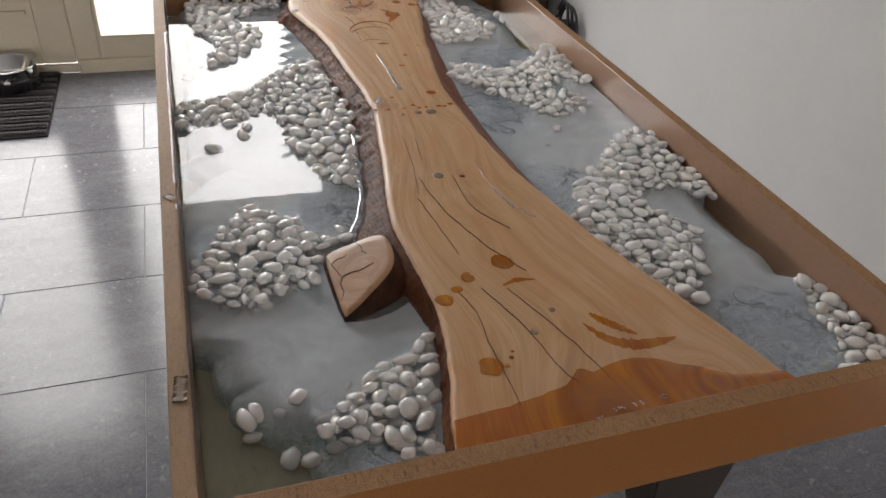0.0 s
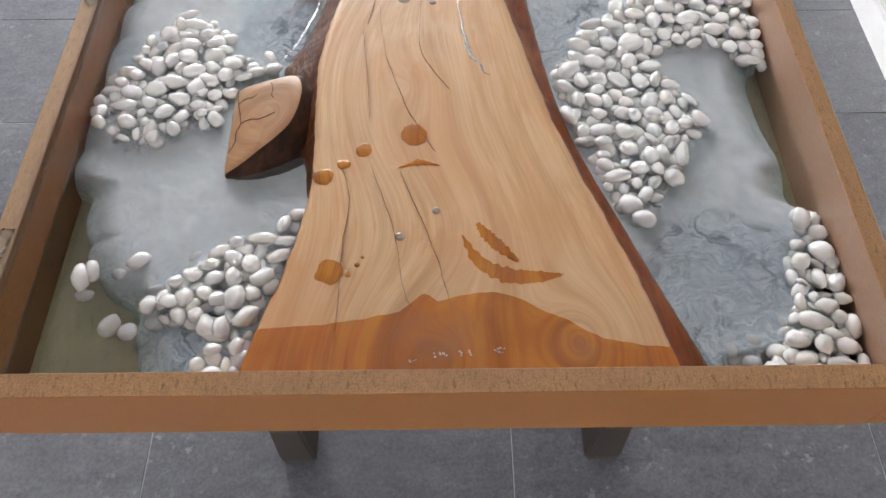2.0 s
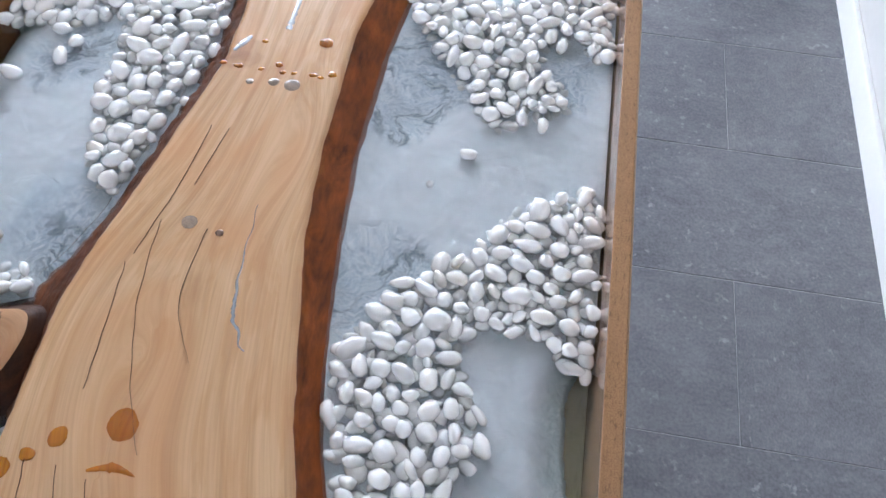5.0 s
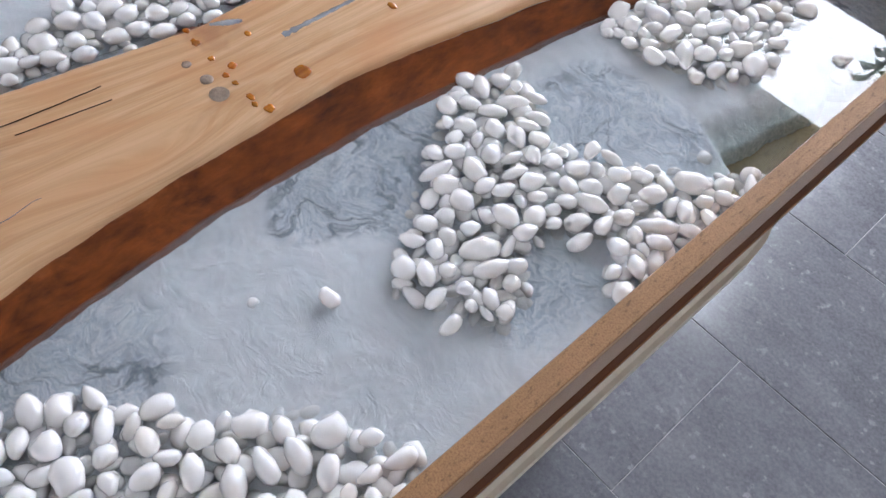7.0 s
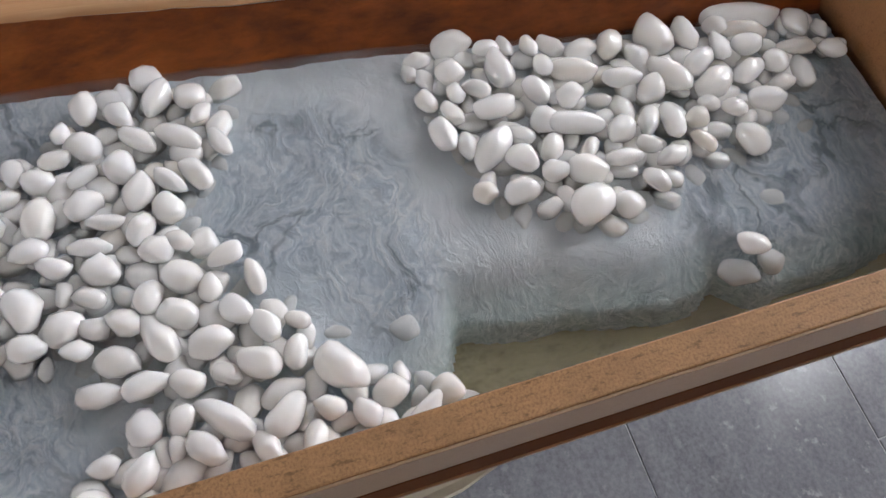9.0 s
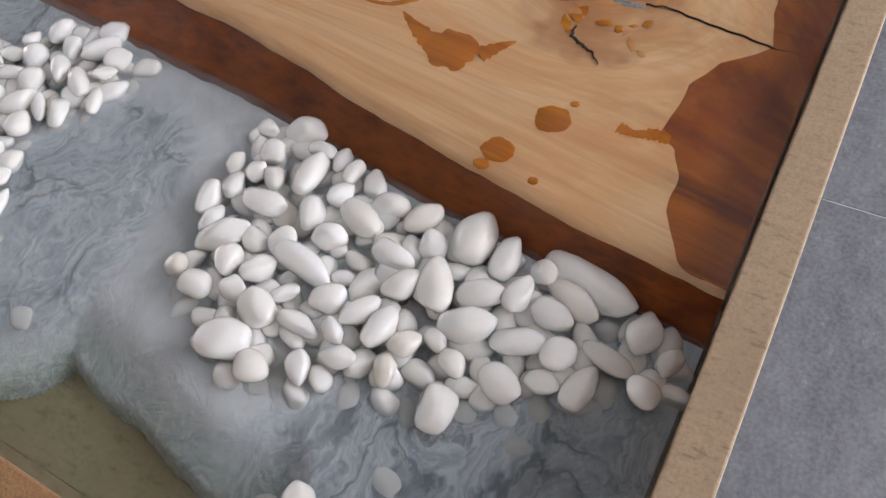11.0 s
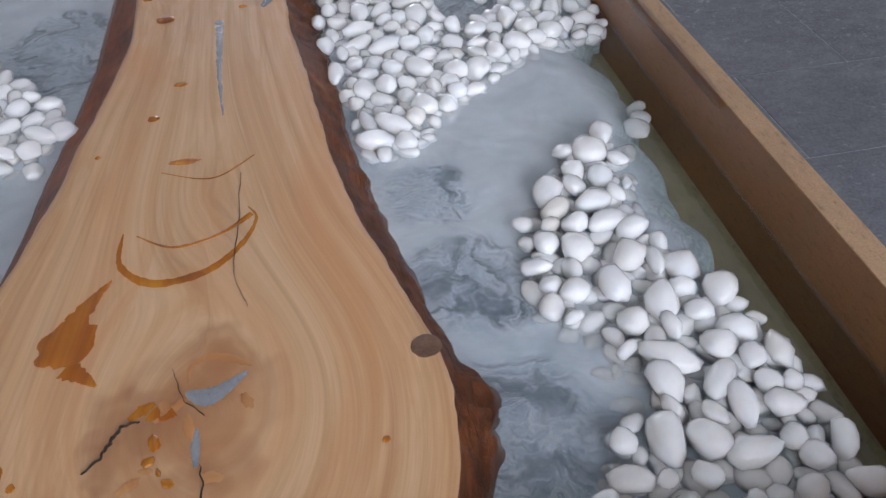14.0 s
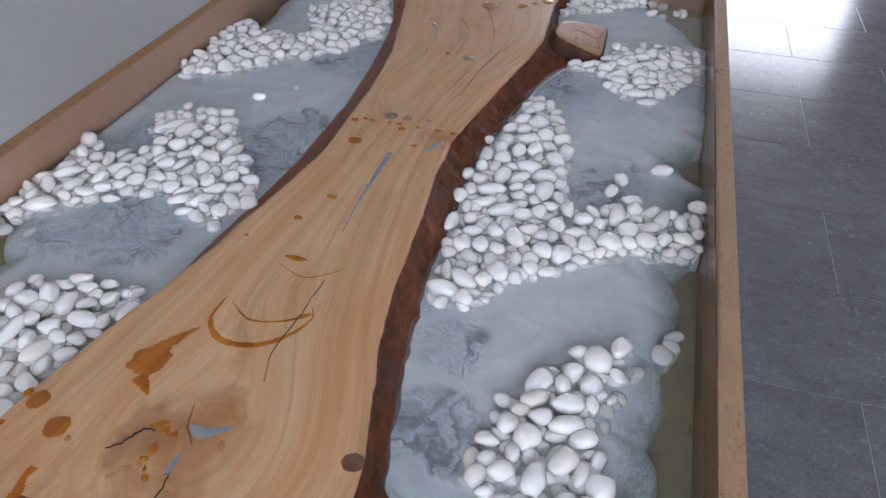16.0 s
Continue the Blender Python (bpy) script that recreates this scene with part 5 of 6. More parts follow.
STONES_FAR_MIDDLE_D = ((.334, .932, 9.0, 6.7, 61), (.342, .950, 9.0, 6.8, 34), (.330, .819, 8.6, 6.1, 84), (.258, .772, 12.0, 4.8, 115), (.244, .717, 7.7, 7.0, 63), (.265, .717, 7.1, 6.6, 29), (.279, .711, 6.0, 5.6, 174), (.291, .715, 8.2, 3.9, 171), (.226, .777, 8.6, 6.5, 7), (.238, .824, 9.4, 6.0, 59), (.257, .824, 8.6, 6.4, 70), (.258, .840, 10.6, 8.4, 61), (.217, .874, 9.2, 6.4, 57))
STONES_FAR_MIDDLE_SUNK_A = ((.299, .982, 9.6, 8.3, 62), (.334, .984, 9.3, 7.2, 31), (.348, 1.000, 9.7, 4.9, 83), (.330, .967, 7.9, 6.5, 60), (.282, .687, 4.8, 4.4, 0), (.303, .750, 5.3, 5.2, 122), (.270, .924, 8.2, 4.2, 140), (.131, .917, 9.5, 6.9, 54), (.238, .685, 7.7, 4.5, 62), (.167, .750, 8.7, 7.6, 152), (.179, .734, 7.2, 6.6, 172), (.293, .947, 9.0, 5.4, 63))
STONES_FAR_RIGHT_A = ((.122, 1.067, 14.8, 10.2, 101), (.133, 1.101, 9.4, 5.6, 7), (.141, 1.130, 10.5, 6.9, 35), (.146, 1.058, 9.7, 9.1, 48), (.129, 1.041, 9.3, 6.2, 83), (.161, 1.038, 9.3, 6.4, 28), (.176, 1.050, 9.9, 6.3, 19), (.150, 1.090, 16.0, 9.4, 179), (.162, 1.071, 10.0, 6.3, 49), (.180, 1.077, 14.7, 8.6, 92), (.208, 1.066, 17.8, 10.2, 136), (.220, 1.081, 12.1, 9.1, 31), (.201, 1.052, 10.3, 6.1, 176), (.175, 1.108, 10.9, 8.6, 16), (.166, 1.136, 16.5, 9.1, 69), (.184, 1.127, 10.7, 8.0, 113), (.199, 1.104, 10.5, 9.1, 27), (.205, 1.123, 20.1, 8.5, 77), (.151, 1.169, 12.6, 8.8, 152))
STONES_FAR_RIGHT_B = ((.151, 1.148, 12.6, 7.7, 103), (.180, 1.166, 14.3, 7.5, 85), (.194, 1.180, 11.8, 9.2, 143), (.150, 1.201, 16.8, 13.4, 177), (.186, 1.196, 17.7, 10.3, 24), (.156, 1.223, 13.6, 8.2, 2), (.181, 1.221, 13.4, 8.3, 113), (.201, 1.223, 15.4, 9.8, 117), (.174, 1.239, 11.9, 7.3, 173), (.164, 1.264, 16.8, 8.3, 73), (.151, 1.268, 28.2, 11.3, 76), (.178, 1.259, 11.6, 8.0, 87), (.198, 1.249, 14.1, 7.4, 116), (.196, 1.270, 10.3, 9.2, 154), (.221, 1.251, 12.4, 9.0, 67), (.188, 1.292, 14.4, 5.8, 80), (.144, 1.323, 12.6, 10.6, 69), (.167, 1.303, 13.2, 8.9, 170), (.206, 1.286, 13.3, 7.7, 166))
STONES_FAR_RIGHT_C = ((.176, 1.319, 9.0, 6.0, 173), (.218, 1.148, 11.1, 9.0, 131), (.217, 1.168, 12.7, 6.9, 149), (.220, 1.183, 13.6, 7.6, 177), (.223, 1.199, 9.2, 7.6, 134), (.225, 1.124, 8.8, 4.8, 140), (.239, 1.116, 12.7, 9.9, 65), (.237, 1.142, 12.8, 6.1, 84), (.241, 1.073, 11.2, 8.7, 81), (.235, 1.097, 9.4, 7.2, 80), (.244, 1.171, 10.7, 6.8, 104), (.257, 1.155, 10.0, 6.5, 34), (.222, 1.226, 8.9, 6.6, 54), (.245, 1.229, 12.6, 9.6, 10), (.268, 1.132, 10.4, 8.9, 84), (.235, 1.052, 7.9, 7.1, 85), (.312, 1.193, 10.0, 8.0, 44))
STONES_FAR_RIGHT_SUNK_A = ((.246, 1.092, 9.4, 5.2, 71), (.192, 1.153, 17.9, 7.4, 74), (.324, 1.181, 13.0, 8.0, 65), (.323, 1.203, 8.2, 8.0, 1), (.286, 1.224, 11.0, 7.4, 71), (.243, 1.272, 7.7, 5.1, 102))
STONES_FAR_LEFT_A = ((-.332, .981, 13.5, 9.6, 77), (-.295, .994, 9.1, 8.5, 31), (-.313, 1.003, 14.2, 13.5, 122), (-.294, 1.021, 10.7, 9.3, 64), (-.267, 1.042, 15.8, 11.4, 61), (-.312, 1.032, 12.3, 10.7, 102), (-.267, 1.062, 14.5, 8.8, 46), (-.295, 1.061, 15.2, 10.3, 12), (-.312, 1.091, 12.6, 9.2, 24), (-.297, 1.082, 15.8, 9.1, 27), (-.275, 1.080, 10.0, 8.5, 1), (-.251, 1.093, 12.2, 10.0, 69), (-.269, 1.103, 13.3, 11.4, 71), (-.241, 1.068, 8.1, 7.7, 9), (-.238, 1.112, 11.4, 6.9, 166), (-.255, 1.140, 11.3, 9.4, 19), (-.236, 1.148, 10.3, 8.6, 72), (-.281, 1.140, 16.7, 10.4, 86), (-.300, 1.118, 13.7, 10.6, 58))
STONES_FAR_LEFT_B = ((-.315, 1.125, 13.5, 6.7, 79), (-.331, 1.133, 12.3, 11.7, 9), (-.304, 1.160, 16.7, 11.0, 64), (-.345, 1.158, 14.8, 11.5, 57), (-.281, 1.171, 10.4, 10.1, 83), (-.324, 1.172, 9.5, 8.9, 6), (-.340, 1.189, 12.4, 10.9, 175), (-.357, 1.210, 12.5, 9.1, 93), (-.337, 1.213, 10.1, 8.4, 47), (-.323, 1.199, 11.6, 10.6, 38), (-.291, 1.202, 19.1, 11.1, 147), (-.282, 1.217, 15.0, 10.0, 98), (-.313, 1.222, 17.1, 8.2, 47), (-.317, 1.241, 15.1, 8.1, 86), (-.338, 1.231, 8.8, 8.5, 106), (-.339, 1.246, 11.4, 8.4, 158), (-.267, 1.252, 16.9, 10.2, 82), (-.289, 1.257, 13.0, 10.8, 139), (-.308, 1.270, 15.6, 8.7, 178))
STONES_FAR_LEFT_C = ((-.299, 1.244, 8.7, 5.9, 122), (-.353, 1.232, 7.7, 6.4, 23), (-.334, 1.265, 9.0, 7.6, 66), (-.339, 1.278, 8.9, 8.7, 7), (-.240, 1.270, 13.2, 7.9, 163))
STONES_FAR_LEFT_SUNK_A = ((-.262, 1.227, 8.4, 7.7, 19), (-.254, 1.172, 8.0, 7.5, 38), (-.253, 1.199, 9.2, 5.8, 149), (-.271, 1.208, 6.6, 4.9, 176), (-.267, 1.179, 7.6, 4.6, 173), (-.347, .999, 11.5, 8.7, 66), (-.332, 1.039, 9.4, 8.2, 53), (-.361, 1.247, 8.5, 7.0, 153), (-.268, 1.149, 8.0, 6.6, 180))
STONES_STUMP_A = ((-.323, .481, 15.5, 6.2, 16), (-.309, .463, 15.8, 7.5, 174), (-.339, .450, 12.0, 10.8, 64), (-.316, .442, 10.0, 4.7, 180), (-.292, .447, 10.2, 6.6, 17), (-.309, .426, 12.3, 11.3, 161), (-.280, .430, 12.5, 7.9, 6), (-.358, .438, 8.1, 6.2, 90), (-.326, .421, 11.4, 6.4, 33), (-.343, .426, 7.6, 6.4, 39), (-.362, .424, 6.1, 5.3, 13), (-.368, .409, 8.4, 5.3, 175), (-.325, .402, 11.8, 9.1, 68), (-.308, .406, 12.8, 11.3, 105), (-.279, .409, 12.8, 10.0, 41), (-.267, .419, 9.9, 5.9, 163), (-.353, .397, 12.2, 7.7, 139), (-.340, .392, 12.9, 9.1, 98), (-.374, .387, 11.9, 9.8, 10))
STONES_STUMP_B = ((-.362, .381, 9.5, 7.8, 10), (-.297, .383, 13.7, 9.4, 29), (-.255, .394, 12.3, 9.0, 175), (-.262, .378, 10.4, 10.1, 31), (-.280, .369, 13.2, 8.9, 169), (-.318, .368, 19.0, 9.0, 177), (-.241, .376, 11.0, 5.1, 5), (-.228, .384, 11.3, 6.2, 25), (-.386, .358, 10.4, 6.4, 1), (-.362, .352, 12.7, 8.9, 169), (-.335, .356, 12.9, 10.2, 3), (-.291, .358, 11.4, 10.7, 73), (-.283, .351, 7.5, 5.4, 48), (-.269, .348, 8.5, 8.0, 31), (-.253, .352, 9.6, 6.8, 7), (-.307, .341, 11.7, 8.2, 175), (-.366, .332, 16.0, 7.6, 175), (-.286, .332, 10.6, 6.2, 0), (-.266, .327, 9.6, 4.8, 26))
STONES_STUMP_C = ((-.320, .322, 11.9, 8.4, 36), (-.359, .310, 12.5, 9.2, 155), (-.344, .321, 6.1, 4.7, 54), (-.396, .343, 7.6, 6.8, 86), (-.372, .299, 7.8, 5.5, 175), (-.345, .292, 7.9, 5.0, 92), (-.337, .307, 5.1, 4.3, 11))
STONES_STUMP_SUNK_A = ((-.324, .307, 10.4, 5.5, 6), (-.394, .384, 11.8, 8.4, 99))
STONES_NEAR_LEFT_A = ((-.174, .174, 11.0, 7.0, 69), (-.194, .157, 15.0, 6.5, 179), (-.171, .154, 12.9, 5.2, 178), (-.175, .136, 11.8, 7.3, 19), (-.200, .127, 11.6, 9.5, 97), (-.219, .154, 8.5, 5.9, 6), (-.234, .144, 11.8, 6.9, 30), (-.218, .135, 10.4, 7.6, 159), (-.240, .128, 10.4, 6.9, 16), (-.256, .118, 10.1, 7.5, 175), (-.233, .112, 9.2, 8.4, 13), (-.215, .113, 10.3, 8.4, 118), (-.187, .112, 12.7, 8.7, 34), (-.270, .111, 8.1, 6.9, 8), (-.258, .092, 10.9, 9.0, 98), (-.291, .085, 8.9, 8.3, 30), (-.272, .088, 9.8, 7.3, 167), (-.239, .096, 8.0, 7.3, 148), (-.226, .090, 9.1, 8.3, 12))
STONES_NEAR_LEFT_B = ((-.210, .091, 13.0, 10.1, 71), (-.195, .095, 9.1, 7.3, 165), (-.199, .072, 14.4, 8.5, 48), (-.245, .074, 8.2, 7.9, 80), (-.233, .063, 11.2, 8.9, 99), (-.219, .061, 11.7, 7.9, 96), (-.203, .042, 9.5, 7.9, 99), (-.224, .039, 8.7, 7.0, 5), (-.236, .026, 7.6, 6.9, 5), (-.204, .017, 5.9, 5.7, 79), (-.311, .135, 12.5, 7.4, 39), (-.363, .117, 15.1, 8.8, 103), (-.352, .124, 11.9, 6.9, 103), (-.210, .023, 8.9, 4.8, 97))
STONES_NEAR_LEFT_SUNK_A = ((-.328, .070, 12.2, 8.9, 63), (-.259, .142, 7.6, 4.7, 51), (-.358, .101, 9.7, 6.5, 4), (-.285, .071, 11.7, 8.3, 172), (-.290, .106, 12.0, 7.5, 5), (-.310, .063, 9.6, 9.4, 179), (-.330, .124, 7.0, 6.5, 10))
STONES_NEAR_RIGHT_A = ((.349, .157, 9.0, 8.8, 146), (.347, .136, 12.2, 11.0, 128), (.324, .124, 10.8, 9.1, 13), (.354, .124, 8.6, 7.7, 86), (.335, .104, 10.5, 6.8, 99), (.351, .101, 11.3, 8.4, 54), (.319, .101, 5.9, 4.2, 153), (.352, .083, 9.3, 6.3, 173), (.334, .075, 10.3, 7.8, 173), (.325, .085, 5.2, 4.7, 85), (.319, .061, 15.8, 9.2, 167), (.354, .056, 12.2, 7.8, 93), (.343, .065, 7.4, 7.2, 6), (.298, .042, 11.1, 8.6, 168), (.321, .037, 9.7, 8.6, 106), (.341, .036, 10.0, 9.0, 147), (.300, .022, 10.2, 8.8, 21), (.332, .019, 13.3, 7.0, 171), (.352, .020, 8.9, 5.8, 87))
STONES_NEAR_RIGHT_B = ((.289, .027, 8.5, 6.7, 34), (.332, .047, 9.2, 6.0, 149))
STONES_NEAR_RIGHT_SUNK_A = ((.326, .140, 7.0, 3.8, 4), (.349, .181, 8.8, 5.3, 59), (.356, .176, 7.8, 4.7, 68), (.259, .024, 9.5, 8.4, 145), (.241, .037, 8.1, 6.7, 86), (.263, .046, 9.6, 8.1, 173), (.294, .065, 7.2, 5.7, 84))
STONES_MIDDLE_RIGHT_A = ((.289, .542, 14.9, 8.5, 171), (.346, .538, 15.5, 8.7, 2), (.314, .522, 10.6, 9.0, 160), (.280, .521, 15.3, 7.8, 172), (.256, .508, 11.6, 7.9, 1), (.250, .530, 12.8, 9.9, 62), (.341, .513, 10.0, 9.0, 113), (.302, .507, 9.2, 8.0, 104), (.318, .494, 10.4, 8.9, 159), (.341, .496, 14.5, 7.4, 14), (.293, .486, 10.4, 8.3, 165), (.277, .499, 15.4, 9.4, 160), (.253, .483, 13.0, 8.1, 161), (.234, .501, 11.0, 9.1, 121), (.195, .488, 12.8, 9.0, 82), (.310, .475, 9.1, 7.1, 166), (.277, .461, 15.7, 10.8, 6), (.317, .461, 9.9, 7.2, 12), (.353, .457, 9.3, 8.5, 126))
STONES_MIDDLE_RIGHT_B = ((.305, .443, 13.4, 8.8, 169), (.236, .458, 11.7, 8.6, 94), (.215, .471, 11.7, 8.1, 170), (.186, .454, 14.4, 6.8, 150), (.162, .458, 14.0, 7.0, 4), (.173, .441, 9.6, 8.9, 139), (.156, .436, 13.0, 9.0, 163), (.206, .445, 9.6, 8.9, 132), (.244, .436, 9.3, 8.5, 146), (.331, .436, 11.1, 9.3, 161), (.348, .417, 8.8, 8.0, 148), (.319, .417, 9.0, 7.9, 143), (.278, .423, 10.9, 5.9, 31), (.261, .429, 9.0, 6.3, 169), (.144, .421, 14.0, 9.5, 168), (.176, .420, 10.6, 9.9, 137), (.203, .421, 14.9, 11.3, 169), (.222, .417, 11.5, 7.3, 91), (.339, .395, 12.9, 6.3, 171))
STONES_MIDDLE_RIGHT_C = ((.160, .406, 12.8, 7.7, 155), (.156, .391, 13.8, 8.8, 164), (.127, .380, 16.4, 9.8, 40), (.197, .391, 10.9, 9.2, 63), (.213, .398, 9.2, 5.5, 153), (.220, .385, 13.2, 7.4, 3), (.159, .363, 10.3, 9.7, 139), (.139, .362, 12.2, 7.8, 102), (.121, .356, 11.4, 7.5, 156), (.181, .362, 13.7, 8.6, 149), (.205, .360, 12.4, 8.7, 102), (.223, .364, 10.9, 6.2, 70), (.238, .356, 10.9, 6.6, 166), (.231, .336, 10.1, 7.9, 103), (.211, .330, 11.6, 9.0, 50), (.192, .342, 8.6, 6.7, 11), (.150, .332, 11.3, 7.4, 146), (.164, .330, 9.9, 7.0, 102), (.185, .327, 8.8, 7.6, 163))
STONES_MIDDLE_RIGHT_D = ((.257, .335, 11.2, 4.7, 133), (.121, .312, 15.4, 7.5, 115), (.153, .312, 8.9, 8.4, 137), (.180, .313, 9.8, 8.1, 167), (.213, .310, 10.8, 9.7, 157), (.191, .310, 8.9, 8.4, 126), (.237, .314, 11.1, 6.2, 103), (.263, .307, 13.4, 7.7, 115), (.155, .289, 14.9, 8.6, 4), (.178, .287, 11.0, 10.4, 128), (.209, .287, 9.9, 7.7, 110), (.229, .291, 10.7, 7.9, 78), (.204, .275, 10.9, 4.6, 126), (.154, .274, 10.5, 6.5, 9), (.135, .290, 8.6, 7.5, 100), (.132, .277, 7.6, 5.3, 173), (.179, .263, 10.5, 9.5, 160), (.202, .254, 10.7, 9.2, 135), (.235, .259, 16.9, 8.3, 74))
STONES_MIDDLE_RIGHT_E = ((.152, .256, 8.5, 6.3, 171), (.213, .257, 10.7, 7.2, 90), (.186, .237, 10.4, 9.3, 151), (.152, .243, 9.6, 7.2, 153), (.173, .243, 5.4, 5.1, 123), (.163, .228, 15.4, 7.3, 3), (.221, .228, 10.9, 10.6, 14), (.199, .220, 9.0, 6.3, 45), (.181, .217, 7.3, 6.1, 94), (.167, .212, 8.3, 6.1, 91), (.172, .194, 12.1, 11.3, 160))
STONES_MIDDLE_RIGHT_SUNK_A = ((.200, .196, 5.0, 2.6, 174), (.250, .329, 9.1, 6.3, 116), (.250, .286, 6.3, 5.5, 164))
STONES_LONG_LEFT_A = ((-.176, .527, 11.2, 10.7, 80), (-.192, .534, 11.1, 9.1, 94), (-.179, .553, 15.0, 9.8, 50), (-.206, .555, 9.3, 6.2, 32), (-.188, .590, 14.8, 14.2, 40), (-.165, .588, 13.1, 9.3, 54), (-.218, .598, 12.1, 8.7, 95), (-.154, .613, 13.5, 8.6, 62), (-.173, .616, 10.2, 9.9, 42), (-.203, .624, 13.7, 12.8, 86), (-.184, .642, 14.1, 9.6, 12), (-.156, .649, 13.9, 9.3, 76), (-.133, .650, 7.7, 7.1, 95), (-.234, .651, 13.3, 10.9, 105), (-.197, .663, 13.7, 10.5, 83), (-.177, .671, 12.9, 9.7, 98), (-.153, .670, 12.7, 8.5, 90), (-.139, .687, 14.1, 8.5, 86), (-.224, .681, 15.0, 10.6, 137))
STONES_LONG_LEFT_B = ((-.160, .695, 10.9, 10.7, 38), (-.196, .706, 16.1, 10.5, 3), (-.127, .735, 11.2, 8.5, 84), (-.139, .713, 10.5, 8.1, 100), (-.169, .734, 19.6, 10.2, 81), (-.145, .746, 10.6, 8.3, 173), (-.190, .732, 13.9, 8.0, 41), (-.218, .722, 16.1, 10.8, 166), (-.206, .753, 10.3, 8.1, 13), (-.130, .784, 11.1, 8.9, 101), (-.163, .768, 16.7, 9.6, 16), (-.196, .772, 8.9, 7.9, 16), (-.222, .755, 18.9, 11.8, 81), (-.158, .795, 17.9, 7.1, 27), (-.138, .768, 11.2, 7.8, 93), (-.184, .803, 18.8, 9.8, 22), (-.202, .788, 8.8, 7.7, 15), (-.207, .805, 11.1, 9.0, 13), (-.224, .794, 10.7, 9.9, 89))
STONES_LONG_LEFT_C = ((-.134, .836, 14.2, 7.6, 80), (-.152, .826, 9.6, 8.6, 99), (-.219, .830, 12.2, 7.8, 26), (-.235, .838, 9.5, 8.5, 16), (-.161, .850, 12.1, 7.0, 26), (-.184, .845, 9.9, 8.3, 153), (-.207, .850, 17.6, 9.9, 121), (-.155, .874, 12.3, 10.0, 101), (-.174, .872, 11.9, 9.7, 116), (-.193, .874, 9.5, 9.3, 81), (-.239, .862, 12.8, 10.9, 173), (-.259, .862, 15.2, 12.4, 64), (-.244, .836, 8.6, 8.3, 75), (-.139, .875, 9.1, 7.5, 126), (-.273, .793, 11.1, 10.5, 30), (-.292, .798, 9.7, 7.8, 112), (-.309, .780, 13.0, 10.4, 76), (-.270, .822, 13.3, 7.1, 21), (-.306, .827, 15.3, 12.8, 14))
STONES_LONG_LEFT_D = ((-.283, .837, 11.3, 9.4, 92), (-.322, .801, 12.7, 11.8, 75), (-.344, .812, 13.1, 12.8, 70), (-.327, .754, 11.2, 9.1, 64), (-.323, .737, 12.6, 8.2, 2), (-.346, .755, 11.6, 6.7, 60), (-.358, .769, 16.7, 8.6, 74), (-.382, .795, 12.8, 8.9, 173), (-.379, .769, 13.7, 7.9, 96), (-.395, .762, 13.8, 7.3, 96), (-.370, .823, 8.1, 7.1, 19), (-.387, .819, 9.2, 7.1, 12), (-.250, .892, 11.4, 6.4, 21), (-.229, .880, 9.6, 8.9, 126), (-.215, .884, 9.3, 6.9, 98), (-.201, .908, 12.9, 12.4, 89), (-.177, .918, 8.2, 7.3, 58), (-.151, .919, 15.4, 6.8, 102), (-.171, .932, 16.3, 8.9, 146))
STONES_LONG_LEFT_E = ((-.155, .948, 17.6, 10.9, 0), (-.307, .693, 13.5, 9.5, 101), (-.298, .720, 11.1, 8.2, 77), (-.353, .657, 14.6, 9.1, 172))
STONES_LONG_LEFT_SUNK_A = ((-.348, .832, 9.3, 4.9, 9), (-.289, .861, 11.5, 5.4, 9))
KNOWN = {"far middle right": (STONES_FAR_MIDDLE_A + STONES_FAR_MIDDLE_B + STONES_FAR_MIDDLE_C + STONES_FAR_MIDDLE_D, STONES_FAR_MIDDLE_SUNK_A),
         "far right": (STONES_FAR_RIGHT_A + STONES_FAR_RIGHT_B + STONES_FAR_RIGHT_C, STONES_FAR_RIGHT_SUNK_A),
         "far left": (STONES_FAR_LEFT_A + STONES_FAR_LEFT_B + STONES_FAR_LEFT_C, STONES_FAR_LEFT_SUNK_A),
         "stump": (STONES_STUMP_A + STONES_STUMP_B + STONES_STUMP_C, STONES_STUMP_SUNK_A),
         "near left": (STONES_NEAR_LEFT_A + STONES_NEAR_LEFT_B, STONES_NEAR_LEFT_SUNK_A),
         "near right": (STONES_NEAR_RIGHT_A + STONES_NEAR_RIGHT_B, STONES_NEAR_RIGHT_SUNK_A),
         "middle right": (STONES_MIDDLE_RIGHT_A + STONES_MIDDLE_RIGHT_B + STONES_MIDDLE_RIGHT_C + STONES_MIDDLE_RIGHT_D + STONES_MIDDLE_RIGHT_E, STONES_MIDDLE_RIGHT_SUNK_A),
         "long left": (STONES_LONG_LEFT_A + STONES_LONG_LEFT_B + STONES_LONG_LEFT_C + STONES_LONG_LEFT_D + STONES_LONG_LEFT_E, STONES_LONG_LEFT_SUNK_A)}
LAID = []


def lay(x, y, rx, ry, rz, z, turn, tilt):
    m = pose(x, y, z, rng.gauss(0, tilt), rng.gauss(0, tilt), turn) @ Matrix.Diagonal((rx, ry, rz, 1))
    LAID.append((rng.randrange(len(PEBBLE_MESHES)), m, x, y))


def lay_any(x, y, r, z, tilt, sunk=False):
    ry = r * rng.uniform(0.62, 0.92)
    rz = ry * rng.uniform(0.70, 0.95)
    lay(x, y, r * rng.uniform(0.98, 1.22), ry, rz, ZR - 0.0012 - rz if sunk else z, rng.uniform(0, 360), tilt)


